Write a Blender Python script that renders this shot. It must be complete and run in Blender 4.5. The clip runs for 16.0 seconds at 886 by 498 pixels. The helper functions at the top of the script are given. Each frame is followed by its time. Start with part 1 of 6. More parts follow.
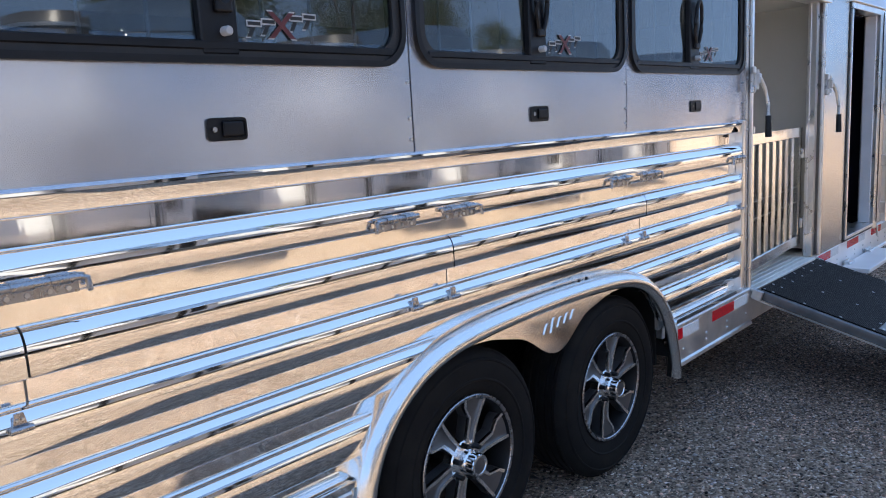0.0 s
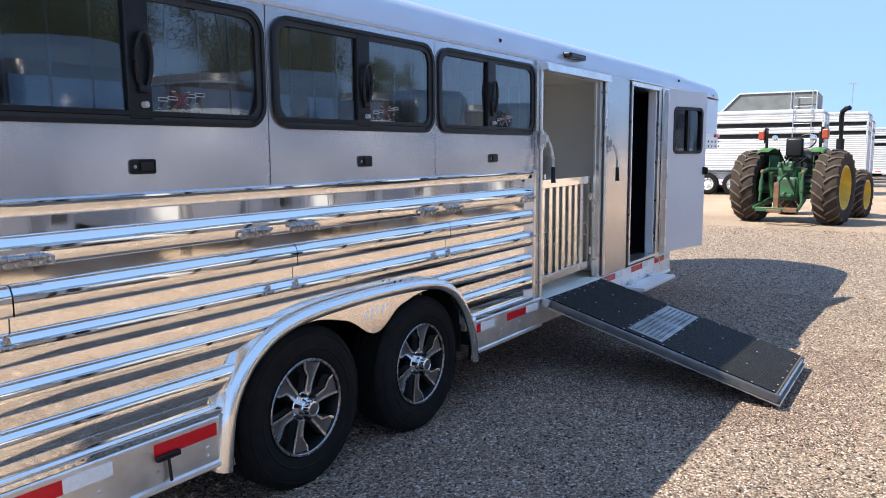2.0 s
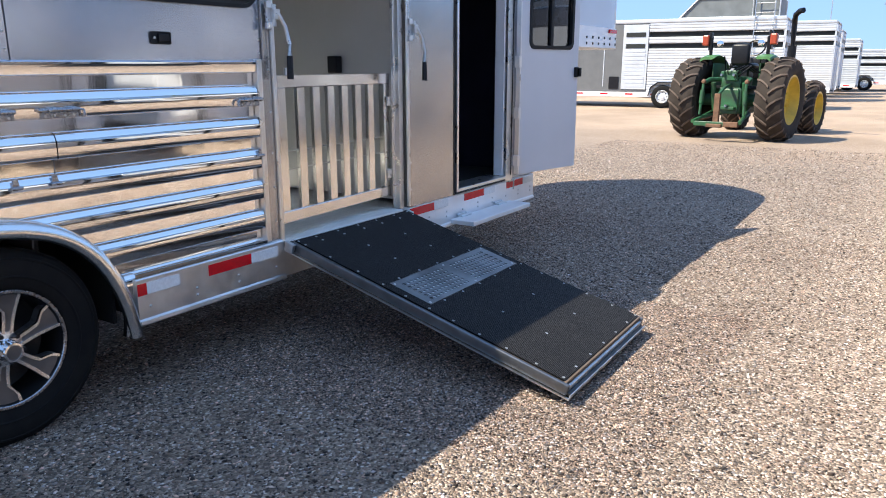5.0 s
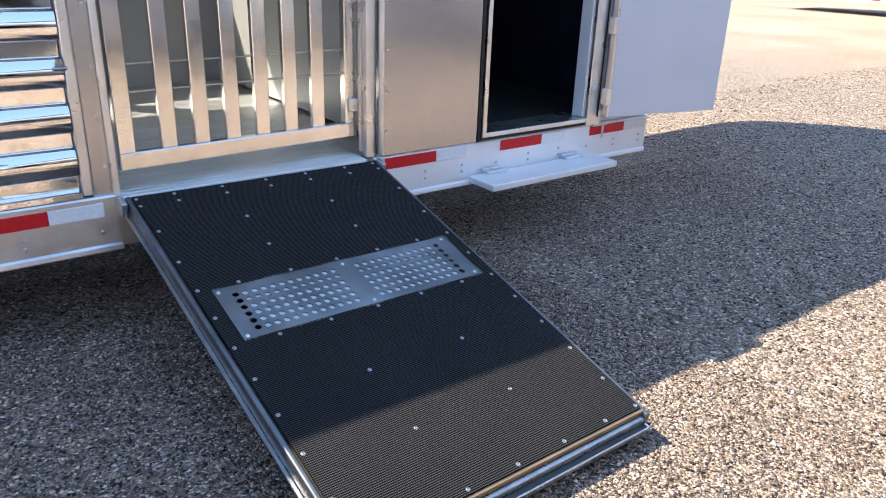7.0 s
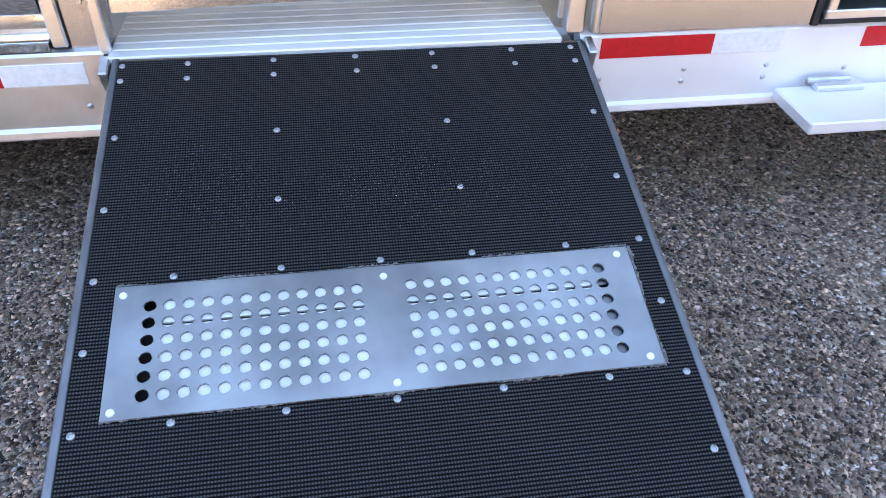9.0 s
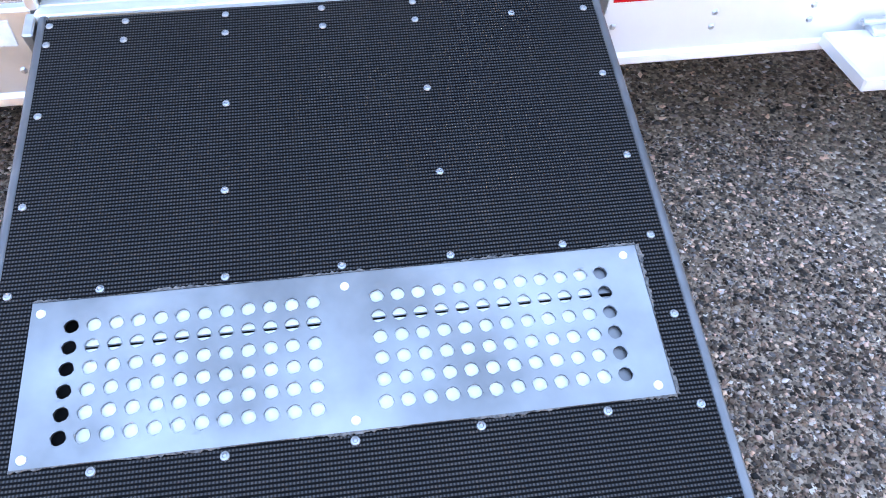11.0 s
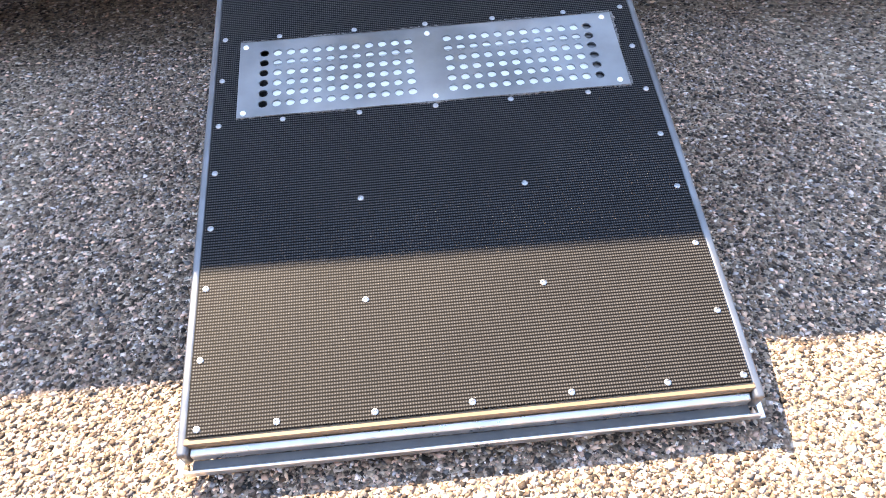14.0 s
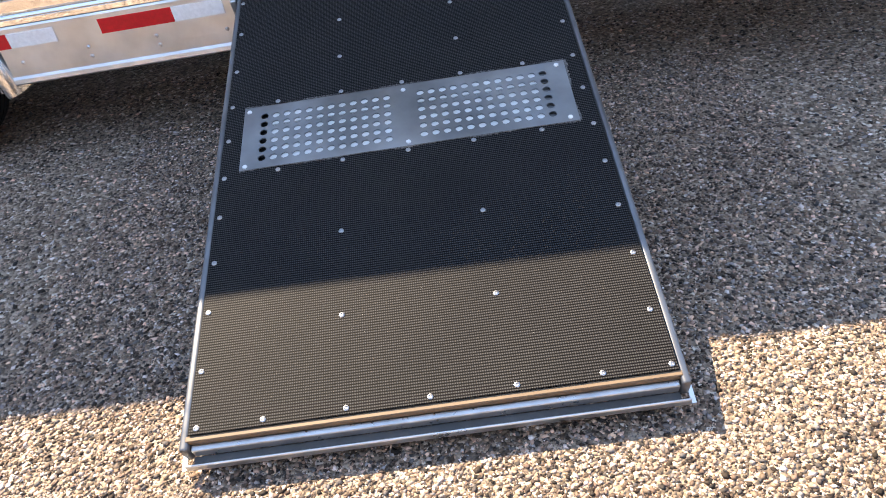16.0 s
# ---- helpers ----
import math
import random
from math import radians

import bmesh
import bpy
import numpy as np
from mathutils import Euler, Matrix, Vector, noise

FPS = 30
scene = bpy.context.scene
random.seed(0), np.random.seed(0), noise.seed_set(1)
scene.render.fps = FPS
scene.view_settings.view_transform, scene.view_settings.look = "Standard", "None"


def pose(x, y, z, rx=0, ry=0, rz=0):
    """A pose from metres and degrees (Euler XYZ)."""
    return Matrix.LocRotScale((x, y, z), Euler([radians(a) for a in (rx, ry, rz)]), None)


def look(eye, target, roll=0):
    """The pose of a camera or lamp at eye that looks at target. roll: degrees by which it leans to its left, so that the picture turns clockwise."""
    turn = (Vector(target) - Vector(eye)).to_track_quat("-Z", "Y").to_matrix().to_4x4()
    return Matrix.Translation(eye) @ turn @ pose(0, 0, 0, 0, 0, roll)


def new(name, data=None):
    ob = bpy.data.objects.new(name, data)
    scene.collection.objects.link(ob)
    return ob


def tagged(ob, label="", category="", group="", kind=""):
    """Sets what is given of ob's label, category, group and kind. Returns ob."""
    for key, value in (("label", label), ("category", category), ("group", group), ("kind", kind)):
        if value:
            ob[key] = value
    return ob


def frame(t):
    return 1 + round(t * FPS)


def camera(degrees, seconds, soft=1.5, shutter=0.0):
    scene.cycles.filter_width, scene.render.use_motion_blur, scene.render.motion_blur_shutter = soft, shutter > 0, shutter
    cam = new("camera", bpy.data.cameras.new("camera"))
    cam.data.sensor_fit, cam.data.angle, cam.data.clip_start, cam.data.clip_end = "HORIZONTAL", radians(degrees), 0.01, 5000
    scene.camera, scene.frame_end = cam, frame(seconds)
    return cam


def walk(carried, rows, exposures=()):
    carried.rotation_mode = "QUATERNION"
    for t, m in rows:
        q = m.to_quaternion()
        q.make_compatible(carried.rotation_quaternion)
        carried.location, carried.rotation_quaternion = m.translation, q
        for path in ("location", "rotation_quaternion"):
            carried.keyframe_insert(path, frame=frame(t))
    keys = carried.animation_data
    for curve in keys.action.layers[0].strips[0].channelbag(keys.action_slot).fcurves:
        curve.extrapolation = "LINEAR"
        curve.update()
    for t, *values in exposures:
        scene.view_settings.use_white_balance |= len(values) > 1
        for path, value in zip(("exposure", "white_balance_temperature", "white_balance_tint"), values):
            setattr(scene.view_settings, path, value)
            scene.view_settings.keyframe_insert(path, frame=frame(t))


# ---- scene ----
cam = camera(61.5, 16.0, soft=1.0)
EXPOSURES = [(0, 1.36, 6300, 10), (2, 1.20, 6150, 9), (5, 1.18, 6000, 9), (7.5, 1.85, 6300, 10), (8.5, 2.38, 6750, 12), (11, 3.2, 7050, 15), (12.5, 3.15, 7050, 15), (13.5, 3.35, 7350, 16), (14, 3.0, 7500, 16), (15, 2.22, 7500, 15), (16, 2.08, 7300, 14)]
PATH = [
    (0, (-2.6, -1.54, 1.433), (-1.162, -0.185, 1.127), -2.5),
    (0.5, (-2.851, -1.809, 1.445), (-1.384, -0.509, 1.052), -0.7),
    (1, (-3.035, -2.143, 1.427), (-1.529, -0.877, 1.072), 0.2),
    (1.5, (-3.143, -2.349, 1.457), (-1.562, -1.158, 1.171), 0.4),
    (2, (-3.268, -2.363, 1.479), (-1.622, -1.25, 1.249), 0.1),
    (2.5, (-3.292, -2.366, 1.478), (-1.611, -1.305, 1.264), -0.7),
    (3, (-3.117, -2.396, 1.464), (-1.42, -1.364, 1.222), -1.4),
    (3.5, (-2.799, -2.42, 1.409), (-1.095, -1.415, 1.118), -1.6),
    (4, (-2.393, -2.449, 1.432), (-0.69, -1.459, 1.09), -1.3),
    (4.5, (-1.9, -2.608, 1.411), (-0.212, -1.612, 1.014), -0.6),
    (5, (-1.32, -2.723, 1.365), (0.326, -1.681, 0.912), 0.5),
    (5.2, (-1.152, -2.741, 1.373), (0.475, -1.678, 0.902), 1.0),
    (7.3, (1.029, -2.711, 1.38), (2.051, -1.177, 0.603), 3.3),
    (7.5, (1.184, -2.585, 1.359), (2.112, -1.008, 0.552), 3.6),
    (8, (1.481, -2.256, 1.343), (2.141, -0.605, 0.427), 4.3),
    (8.5, (1.737, -1.948, 1.269), (2.148, -0.31, 0.199), 3.5),
    (8.7, (1.817, -1.797, 1.259), (2.118, -0.193, 0.103), 3.1),
    (10.8, (1.996, -1.408, 1.203), (2.159, -0.062, -0.266), 0.6),
    (11, (2.003, -1.415, 1.219), (2.162, -0.026, -0.211), 0.1),
    (11.5, (1.988, -1.474, 1.252), (2.11, 0.011, -0.082), -0.0),
    (12, (1.972, -1.547, 1.242), (2.056, -0.037, -0.067), 0.6),
    (12.5, (1.97, -1.684, 1.224), (1.996, -0.182, -0.097), -0.9),
    (13, (2.011, -1.932, 1.234), (1.997, -0.441, -0.099), -3.2),
    (13.5, (1.966, -2.131, 1.238), (1.971, -0.649, -0.106), -3.6),
    (14, (1.895, -2.353, 1.232), (1.943, -0.889, -0.13), -3.2),
    (14.5, (1.962, -2.466, 1.258), (2.026, -0.994, -0.095), -3.9),
    (15, (2.049, -2.526, 1.254), (2.082, -1.025, -0.067), -5.7),
    (15.5, (2.053, -2.555, 1.28), (2.021, -1.011, 0.009), -7.9),
    (16, (2.101, -2.596, 1.278), (1.999, -1.007, 0.068), -9.6),
]
walk(cam, [(t, look(e, g, r)) for t, e, g, r in PATH], EXPOSURES)

# ---- world, sun ----
SUN_WAY = Vector((0.60, -0.615, -1.0)).normalized()
world = bpy.data.worlds.new("sky")
scene.world = world
world.use_nodes = True
wn = world.node_tree
sky = wn.nodes.new("ShaderNodeTexSky")
sky.sky_type = "NISHITA"
sky.sun_disc = False
sky.sun_elevation = math.asin(-SUN_WAY.z)
sky.sun_rotation = math.atan2(-SUN_WAY.x, -SUN_WAY.y)
sky.air_density, sky.dust_density, sky.ozone_density = 1.0, 0.0, 2.5
sky.altitude = 1800
wn.nodes["Background"].inputs["Strength"].default_value = 0.102
# haze over the clear sky, thinning from the horizon to the zenith
haze = wn.nodes.new("ShaderNodeMix")
haze.data_type = "RGBA"
haze.inputs[7].default_value = (1.90, 2.98, 5.00, 1.0)
way = wn.nodes.new("ShaderNodeTexCoord")
part_z = wn.nodes.new("ShaderNodeSeparateXYZ")
thin = wn.nodes.new("ShaderNodeMapRange")
thin.inputs[1].default_value, thin.inputs[2].default_value = 0.0, 1.0
thin.inputs[3].default_value, thin.inputs[4].default_value = 0.90, 0.82
wn.links.new(way.outputs["Generated"], part_z.inputs[0])
wn.links.new(part_z.outputs[2], thin.inputs[0])
wn.links.new(thin.outputs[0], haze.inputs[0])
wn.links.new(sky.outputs[0], haze.inputs[6])
wn.links.new(haze.outputs[2], wn.nodes["Background"].inputs["Color"])
sun_data = bpy.data.lights.new("sun", "SUN")
sun_data.energy, sun_data.angle, sun_data.color = 4.3, radians(0.45), (1.0, 0.875, 0.67)
sun = new("sun", sun_data)
sun.matrix_world = look((0, 0, 30), Vector((0, 0, 30)) + SUN_WAY)


# ---- materials ----
def mat(name, color, rough=0.5, metal=0.0, vary=0.0, scale=8.0, bump=0.0, bscale=60.0, rvary=0.0, tint=None, stretch=(1, 1, 1), spec=0.5):
    m = bpy.data.materials.new(name)
    m.use_nodes = True
    nt = m.node_tree
    b = nt.nodes["Principled BSDF"]
    b.inputs["Base Color"].default_value = (*color, 1)
    b.inputs["Roughness"].default_value = rough
    b.inputs["Metallic"].default_value = metal
    b.inputs["Specular IOR Level"].default_value = spec
    co = nt.nodes.new("ShaderNodeTexCoord")
    mp = nt.nodes.new("ShaderNodeMapping")
    mp.inputs["Scale"].default_value = stretch
    nt.links.new(co.outputs["Object"], mp.inputs[0])

    def noise_at(sc, detail=5.0):
        n = nt.nodes.new("ShaderNodeTexNoise")
        n.inputs["Scale"].default_value, n.inputs["Detail"].default_value = sc, detail
        nt.links.new(mp.outputs[0], n.inputs["Vector"])
        return n.outputs["Fac"]

    if vary:
        mix = nt.nodes.new("ShaderNodeMix")
        mix.data_type = "RGBA"
        dark = tint or tuple(c * (1 - vary) for c in color)
        lite = tuple(min(1, c * (1 + vary * 0.6)) for c in color)
        mix.inputs[6].default_value, mix.inputs[7].default_value = (*dark, 1), (*lite, 1)
        r = nt.nodes.new("ShaderNodeMapRange")
        r.inputs[1].default_value, r.inputs[2].default_value = 0.3, 0.7
        nt.links.new(noise_at(scale), r.inputs[0])
        nt.links.new(r.outputs[0], mix.inputs[0])
        nt.links.new(mix.outputs[2], b.inputs["Base Color"])
    if rvary:
        r = nt.nodes.new("ShaderNodeMapRange")
        r.inputs[1].default_value, r.inputs[2].default_value = 0.3, 0.7
        r.inputs[3].default_value, r.inputs[4].default_value = max(0.01, rough - rvary), rough + rvary
        nt.links.new(noise_at(scale * 1.7), r.inputs[0])
        nt.links.new(r.outputs[0], b.inputs["Roughness"])
    if bump:
        bp = nt.nodes.new("ShaderNodeBump")
        bp.inputs["Strength"].default_value, bp.inputs["Distance"].default_value = bump, 0.01
        nt.links.new(noise_at(bscale, 3.0), bp.inputs["Height"])
        nt.links.new(bp.outputs[0], b.inputs["Normal"])
    return m


POLISHED = mat("polished_aluminium", (0.92, 0.92, 0.915), 0.035, 1.0, rvary=0.025, scale=3.0, bump=0.02, bscale=5.0, stretch=(0.6, 1, 3))
SATIN = mat("satin_aluminium", (0.80, 0.80, 0.80), 0.33, 1.0, vary=0.12, scale=6.0, rvary=0.08, bump=0.03, bscale=40.0)
MILL = mat("mill_aluminium", (0.78, 0.79, 0.80), 0.42, 1.0, vary=0.14, scale=9.0, rvary=0.08, bump=0.04, bscale=60.0)
SKIN = mat("pewter_skin", (0.57, 0.585, 0.645), 0.21, 0.75, vary=0.07, scale=2.0, rvary=0.05, bump=0.016, bscale=1.8, stretch=(1, 1, 0.35))
NOSE_BRIGHT = mat("polished_nose", (0.46, 0.47, 0.48), 0.10, 1.0, rvary=0.04, scale=3.0, bump=0.02, bscale=3.0)
NOSE = mat("weathered_nose", (0.60, 0.60, 0.57), 0.3, 0.9, vary=0.2, scale=3.0, rvary=0.1, stretch=(2, 2, 0.3))
PAINTED = mat("pewter_paint", (0.52, 0.50, 0.485), 0.22, 0.8, vary=0.06, scale=2.0, rvary=0.04, bump=0.01, bscale=2.0)
GATE = mat("gate_aluminium", (0.84, 0.83, 0.82), 0.17, 1.0, vary=0.08, scale=8.0, rvary=0.05, bump=0.02, bscale=30.0)
SLAT_FLAT = mat("brushed_slat_face", (0.94, 0.92, 0.90), 0.06, 1.0, vary=0.05, scale=5.0, rvary=0.03, bump=0.015, bscale=14.0, stretch=(1.6, 1, 0.25))
SKIRT = mat("fender_skirt_sheet", (0.92, 0.90, 0.88), 0.13, 1.0, rvary=0.04, scale=4.0)
FENDER = mat("fender_aluminium", (0.86, 0.86, 0.85), 0.2, 1.0, rvary=0.05, scale=4.0, bump=0.03, bscale=6.0)
WHITE = mat("white_gelcoat", (0.64, 0.65, 0.69), 0.22, 0.0, vary=0.04, scale=2.0, rvary=0.05, bump=0.006, bscale=3.0)
WHITE_RAIL = mat("white_rail", (0.86, 0.86, 0.87), 0.36, 0.2, vary=0.06, scale=5.0, bump=0.03, bscale=30.0)
ROOF = mat("white_roof_rail", (0.56, 0.59, 0.67), 0.28, 0.35, vary=0.05, scale=2.0, bump=0.02, bscale=5.0)
PLANK = mat("floor_plank_aluminium", (0.80, 0.81, 0.79), 0.36, 0.25, vary=0.12, scale=12.0, rvary=0.08, stretch=(0.2, 1, 1))
LINING = mat("interior_lining", (0.44, 0.44, 0.44), 0.38, 0.15, vary=0.06, scale=3.0)
# near-black navy: the darkness of the unlit tack room is in this colour
UNLIT_ROOM = mat("unlit_lining", (0.016, 0.016, 0.034), 0.8, vary=0.3, scale=4.0, spec=0.2)
BLACK = mat("black_plastic", (0.009, 0.009, 0.011), 0.38, vary=0.3, scale=20.0, rvary=0.08, spec=0.3)
SMOKED = mat("smoked_lens", (0.012, 0.012, 0.014), 0.12, vary=0.1, scale=20.0, spec=0.3)
SEAL = mat("black_rubber_seal", (0.015, 0.015, 0.016), 0.6, vary=0.3, scale=20.0)
RED = mat("red_reflector", (0.62, 0.003, 0.014), 0.22, vary=0.12, scale=90.0, bump=0.15, bscale=300.0)
TAPE = mat("white_reflector", (0.80, 0.82, 0.84), 0.25, vary=0.08, scale=90.0, bump=0.1, bscale=300.0)
TYRE = mat("tyre_rubber", (0.006, 0.006, 0.007), 0.75, vary=0.35, scale=14.0, bump=0.1, bscale=90.0, tint=(0.013, 0.0125, 0.012), spec=0.15)
SPOKE = mat("gunmetal_spoke", (0.15, 0.15, 0.155), 0.38, 0.75, vary=0.15, scale=15.0)
GUN = mat("gunmetal_wheel", (0.018, 0.018, 0.02), 0.42, 0.5, vary=0.2, scale=15.0)
MACHINED = mat("machined_wheel", (0.88, 0.88, 0.88), 0.25, 1.0, vary=0.03, scale=10.0, rvary=0.02)
CHROME = mat("chrome", (0.85, 0.85, 0.86), 0.08, 1.0, rvary=0.03, scale=20.0)
UNDER = mat("black_underbody", (0.008, 0.008, 0.009), 0.9, vary=0.3, scale=10.0)
STICKER_RED = mat("red_sticker", (0.10, 0.015, 0.017), 0.4)
STICKER_WHITE = mat("white_sticker", (0.42, 0.42, 0.43), 0.4)
STICKER_BLACK = mat("black_sticker", (0.01, 0.01, 0.01), 0.4)
CHALK = mat("white_rod_paint", (0.86, 0.87, 0.88), 0.35, vary=0.04, scale=20.0)
ZINC = mat("dull_zinc", (0.40, 0.40, 0.42), 0.28, 1.0, vary=0.2, scale=40.0, rvary=0.08)
STEEL = mat("galvanised_steel", (0.62, 0.63, 0.64), 0.35, 1.0, vary=0.15, scale=25.0, rvary=0.1)
RAMP_RAIL = mat("weathered_channel", (0.20, 0.205, 0.215), 0.42, 0.9, vary=0.2, scale=12.0, rvary=0.08)
END_CHANNEL = mat("dull_end_channel", (0.09, 0.092, 0.095), 0.5, 0.7, vary=0.2, scale=14.0)
PLATE = mat("perforated_plate", (0.33, 0.34, 0.35), 0.42, 1.0, vary=0.45, scale=4.0, rvary=0.1, bump=0.05, bscale=50.0)
SCREW = mat("dull_screw", (0.42, 0.43, 0.45), 0.4, 1.0, vary=0.2, scale=80.0)
FRAYED = mat("frayed_rubber_edge", (0.045, 0.045, 0.047), 0.8, vary=0.8, scale=160.0, tint=(0.22, 0.21, 0.20), spec=0.2)
PALE_HOLE = mat("pale_sheet", (0.80, 0.82, 0.82), 0.55, vary=0.16, scale=14.0)
WOOD = mat("plywood_edge", (0.17, 0.115, 0.07), 0.6, vary=0.25, scale=30.0, stretch=(0.2, 1, 6))
# lighter copy of the tractor green, with the sun on the fender tops painted in
FENDER_GREEN = mat("dusty_sunlit_green", (0.075, 0.18, 0.06), 0.5, vary=0.25, scale=8.0)
GREEN = mat("tractor_green", (0.024, 0.105, 0.04), 0.42, vary=0.35, scale=6.0, tint=(0.035, 0.06, 0.035), bump=0.05, bscale=50.0)
YELLOW = mat("tractor_yellow", (0.60, 0.40, 0.03), 0.45, vary=0.2, scale=6.0)
CARCASS = mat("dusty_tyre_carcass", (0.045, 0.036, 0.030), 0.9, vary=0.35, scale=5.0, bump=0.2, bscale=40.0, spec=0.2)
LUG = mat("dusty_tractor_tyre", (0.11, 0.080, 0.062), 0.85, vary=0.35, scale=5.0, bump=0.25, bscale=40.0)
RUST = mat("rusty_steel", (0.18, 0.10, 0.06), 0.7, 0.3, vary=0.4, scale=12.0)
AMBER = mat("amber_lens", (0.34, 0.055, 0.02), 0.3, vary=0.1, scale=30.0)
TARP = mat("grey_tarp", (0.16, 0.18, 0.19), 0.6, vary=0.2, scale=3.0)
TRAILER_WHITE = mat("aluminium_slats", (0.60, 0.63, 0.67), 0.45, 0.35, vary=0.1, scale=2.0)
TRAILER_CREAM = mat("white_trailer_skin", (0.58, 0.61, 0.67), 0.35, vary=0.06, scale=1.5, rvary=0.06)
NECK = mat("dark_pewter_skin", (0.17, 0.175, 0.19), 0.25, 0.5, vary=0.08, scale=1.5, rvary=0.06)
TRAILER_GREY = mat("charcoal_panel", (0.14, 0.145, 0.15), 0.45, vary=0.12, scale=3.0)
GAP = mat("dark_gap", (0.016, 0.020, 0.022), 0.8, vary=0.2, scale=4.0)
LEAF = mat("leaf", (0.045, 0.072, 0.028), 0.6, vary=0.5, scale=0.6)
BARK = mat("bark", (0.10, 0.075, 0.055), 0.9, vary=0.4, scale=12.0, bump=0.3, bscale=30.0)
SHED_ROOF = mat("green_shed_roof", (0.06, 0.085, 0.065), 0.5, vary=0.12, scale=0.6)
SHED_WALL = mat("shed_wall", (0.13, 0.10, 0.08), 0.8, vary=0.2, scale=0.8)


def glass(name, color, rough=0.0):
    m = mat(name, color, rough)
    b = m.node_tree.nodes["Principled BSDF"]
    b.inputs["Transmission Weight"].default_value = 1.0
    b.inputs["IOR"].default_value = 1.95
    return m


GLASS = glass("tinted_glass", (0.19, 0.225, 0.26))
DARK_GLASS = glass("dark_door_glass", (0.045, 0.05, 0.06))


def mat_mat(name):
    """Black ramp rubber: a fine woven grid of small pips, with painted shade between them."""
    m = mat(name, (0.016, 0.017, 0.018), 0.62, spec=0.08)
    nt = m.node_tree
    b = nt.nodes["Principled BSDF"]
    co = nt.nodes.new("ShaderNodeTexCoord")
    heights = []
    for axis, period in ((0, 0.0050), (1, 0.0066)):
        sep = nt.nodes.new("ShaderNodeSeparateXYZ")
        nt.links.new(co.outputs["Object"], sep.inputs[0])
        mu = nt.nodes.new("ShaderNodeMath")
        mu.operation = "MULTIPLY"
        mu.inputs[1].default_value = 2 * math.pi / period
        nt.links.new(sep.outputs[axis], mu.inputs[0])
        si = nt.nodes.new("ShaderNodeMath")
        si.operation = "SINE"
        nt.links.new(mu.outputs[0], si.inputs[0])
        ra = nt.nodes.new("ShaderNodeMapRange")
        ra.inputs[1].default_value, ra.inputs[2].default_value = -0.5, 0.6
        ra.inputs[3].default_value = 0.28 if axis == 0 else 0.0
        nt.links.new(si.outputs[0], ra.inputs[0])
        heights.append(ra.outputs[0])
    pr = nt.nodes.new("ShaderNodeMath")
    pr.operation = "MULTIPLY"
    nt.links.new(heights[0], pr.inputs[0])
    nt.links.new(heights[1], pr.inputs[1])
    n = nt.nodes.new("ShaderNodeTexNoise")
    n.inputs["Scale"].default_value, n.inputs["Detail"].default_value = 5.0, 6.0
    nt.links.new(co.outputs["Object"], n.inputs["Vector"])
    dust = nt.nodes.new("ShaderNodeMix")
    dust.data_type = "RGBA"
    dust.inputs[6].default_value, dust.inputs[7].default_value = (0.052, 0.0515, 0.054, 1), (0.086, 0.082, 0.082, 1)
    nt.links.new(n.outputs["Fac"], dust.inputs[0])
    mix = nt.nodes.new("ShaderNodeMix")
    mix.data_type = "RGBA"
    # near-black grooves: shade between the dusty pips, put into the colour
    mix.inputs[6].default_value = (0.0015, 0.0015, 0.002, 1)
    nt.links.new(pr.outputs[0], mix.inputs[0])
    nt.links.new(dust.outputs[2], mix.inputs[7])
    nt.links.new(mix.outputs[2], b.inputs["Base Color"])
    bp = nt.nodes.new("ShaderNodeBump")
    bp.inputs["Strength"].default_value, bp.inputs["Distance"].default_value = 0.35, 0.0015
    nt.links.new(pr.outputs[0], bp.inputs["Height"])
    nt.links.new(bp.outputs[0], b.inputs["Normal"])
    return m


RUBBER_MAT = mat_mat("ramp_rubber")


def lane(nt, co, colour, bsdf):
    """Sunlight put into the gravel colour of the lane, brightening what the slats reflect."""
    sep = nt.nodes.new("ShaderNodeSeparateXYZ")
    nt.links.new(co.outputs["Object"], sep.inputs[0])
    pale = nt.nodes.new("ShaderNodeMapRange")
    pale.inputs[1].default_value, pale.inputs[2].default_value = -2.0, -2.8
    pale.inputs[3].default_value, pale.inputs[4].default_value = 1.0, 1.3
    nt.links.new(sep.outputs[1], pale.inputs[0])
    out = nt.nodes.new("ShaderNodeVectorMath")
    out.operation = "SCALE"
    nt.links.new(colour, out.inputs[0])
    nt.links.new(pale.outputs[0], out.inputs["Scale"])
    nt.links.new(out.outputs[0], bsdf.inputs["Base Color"])


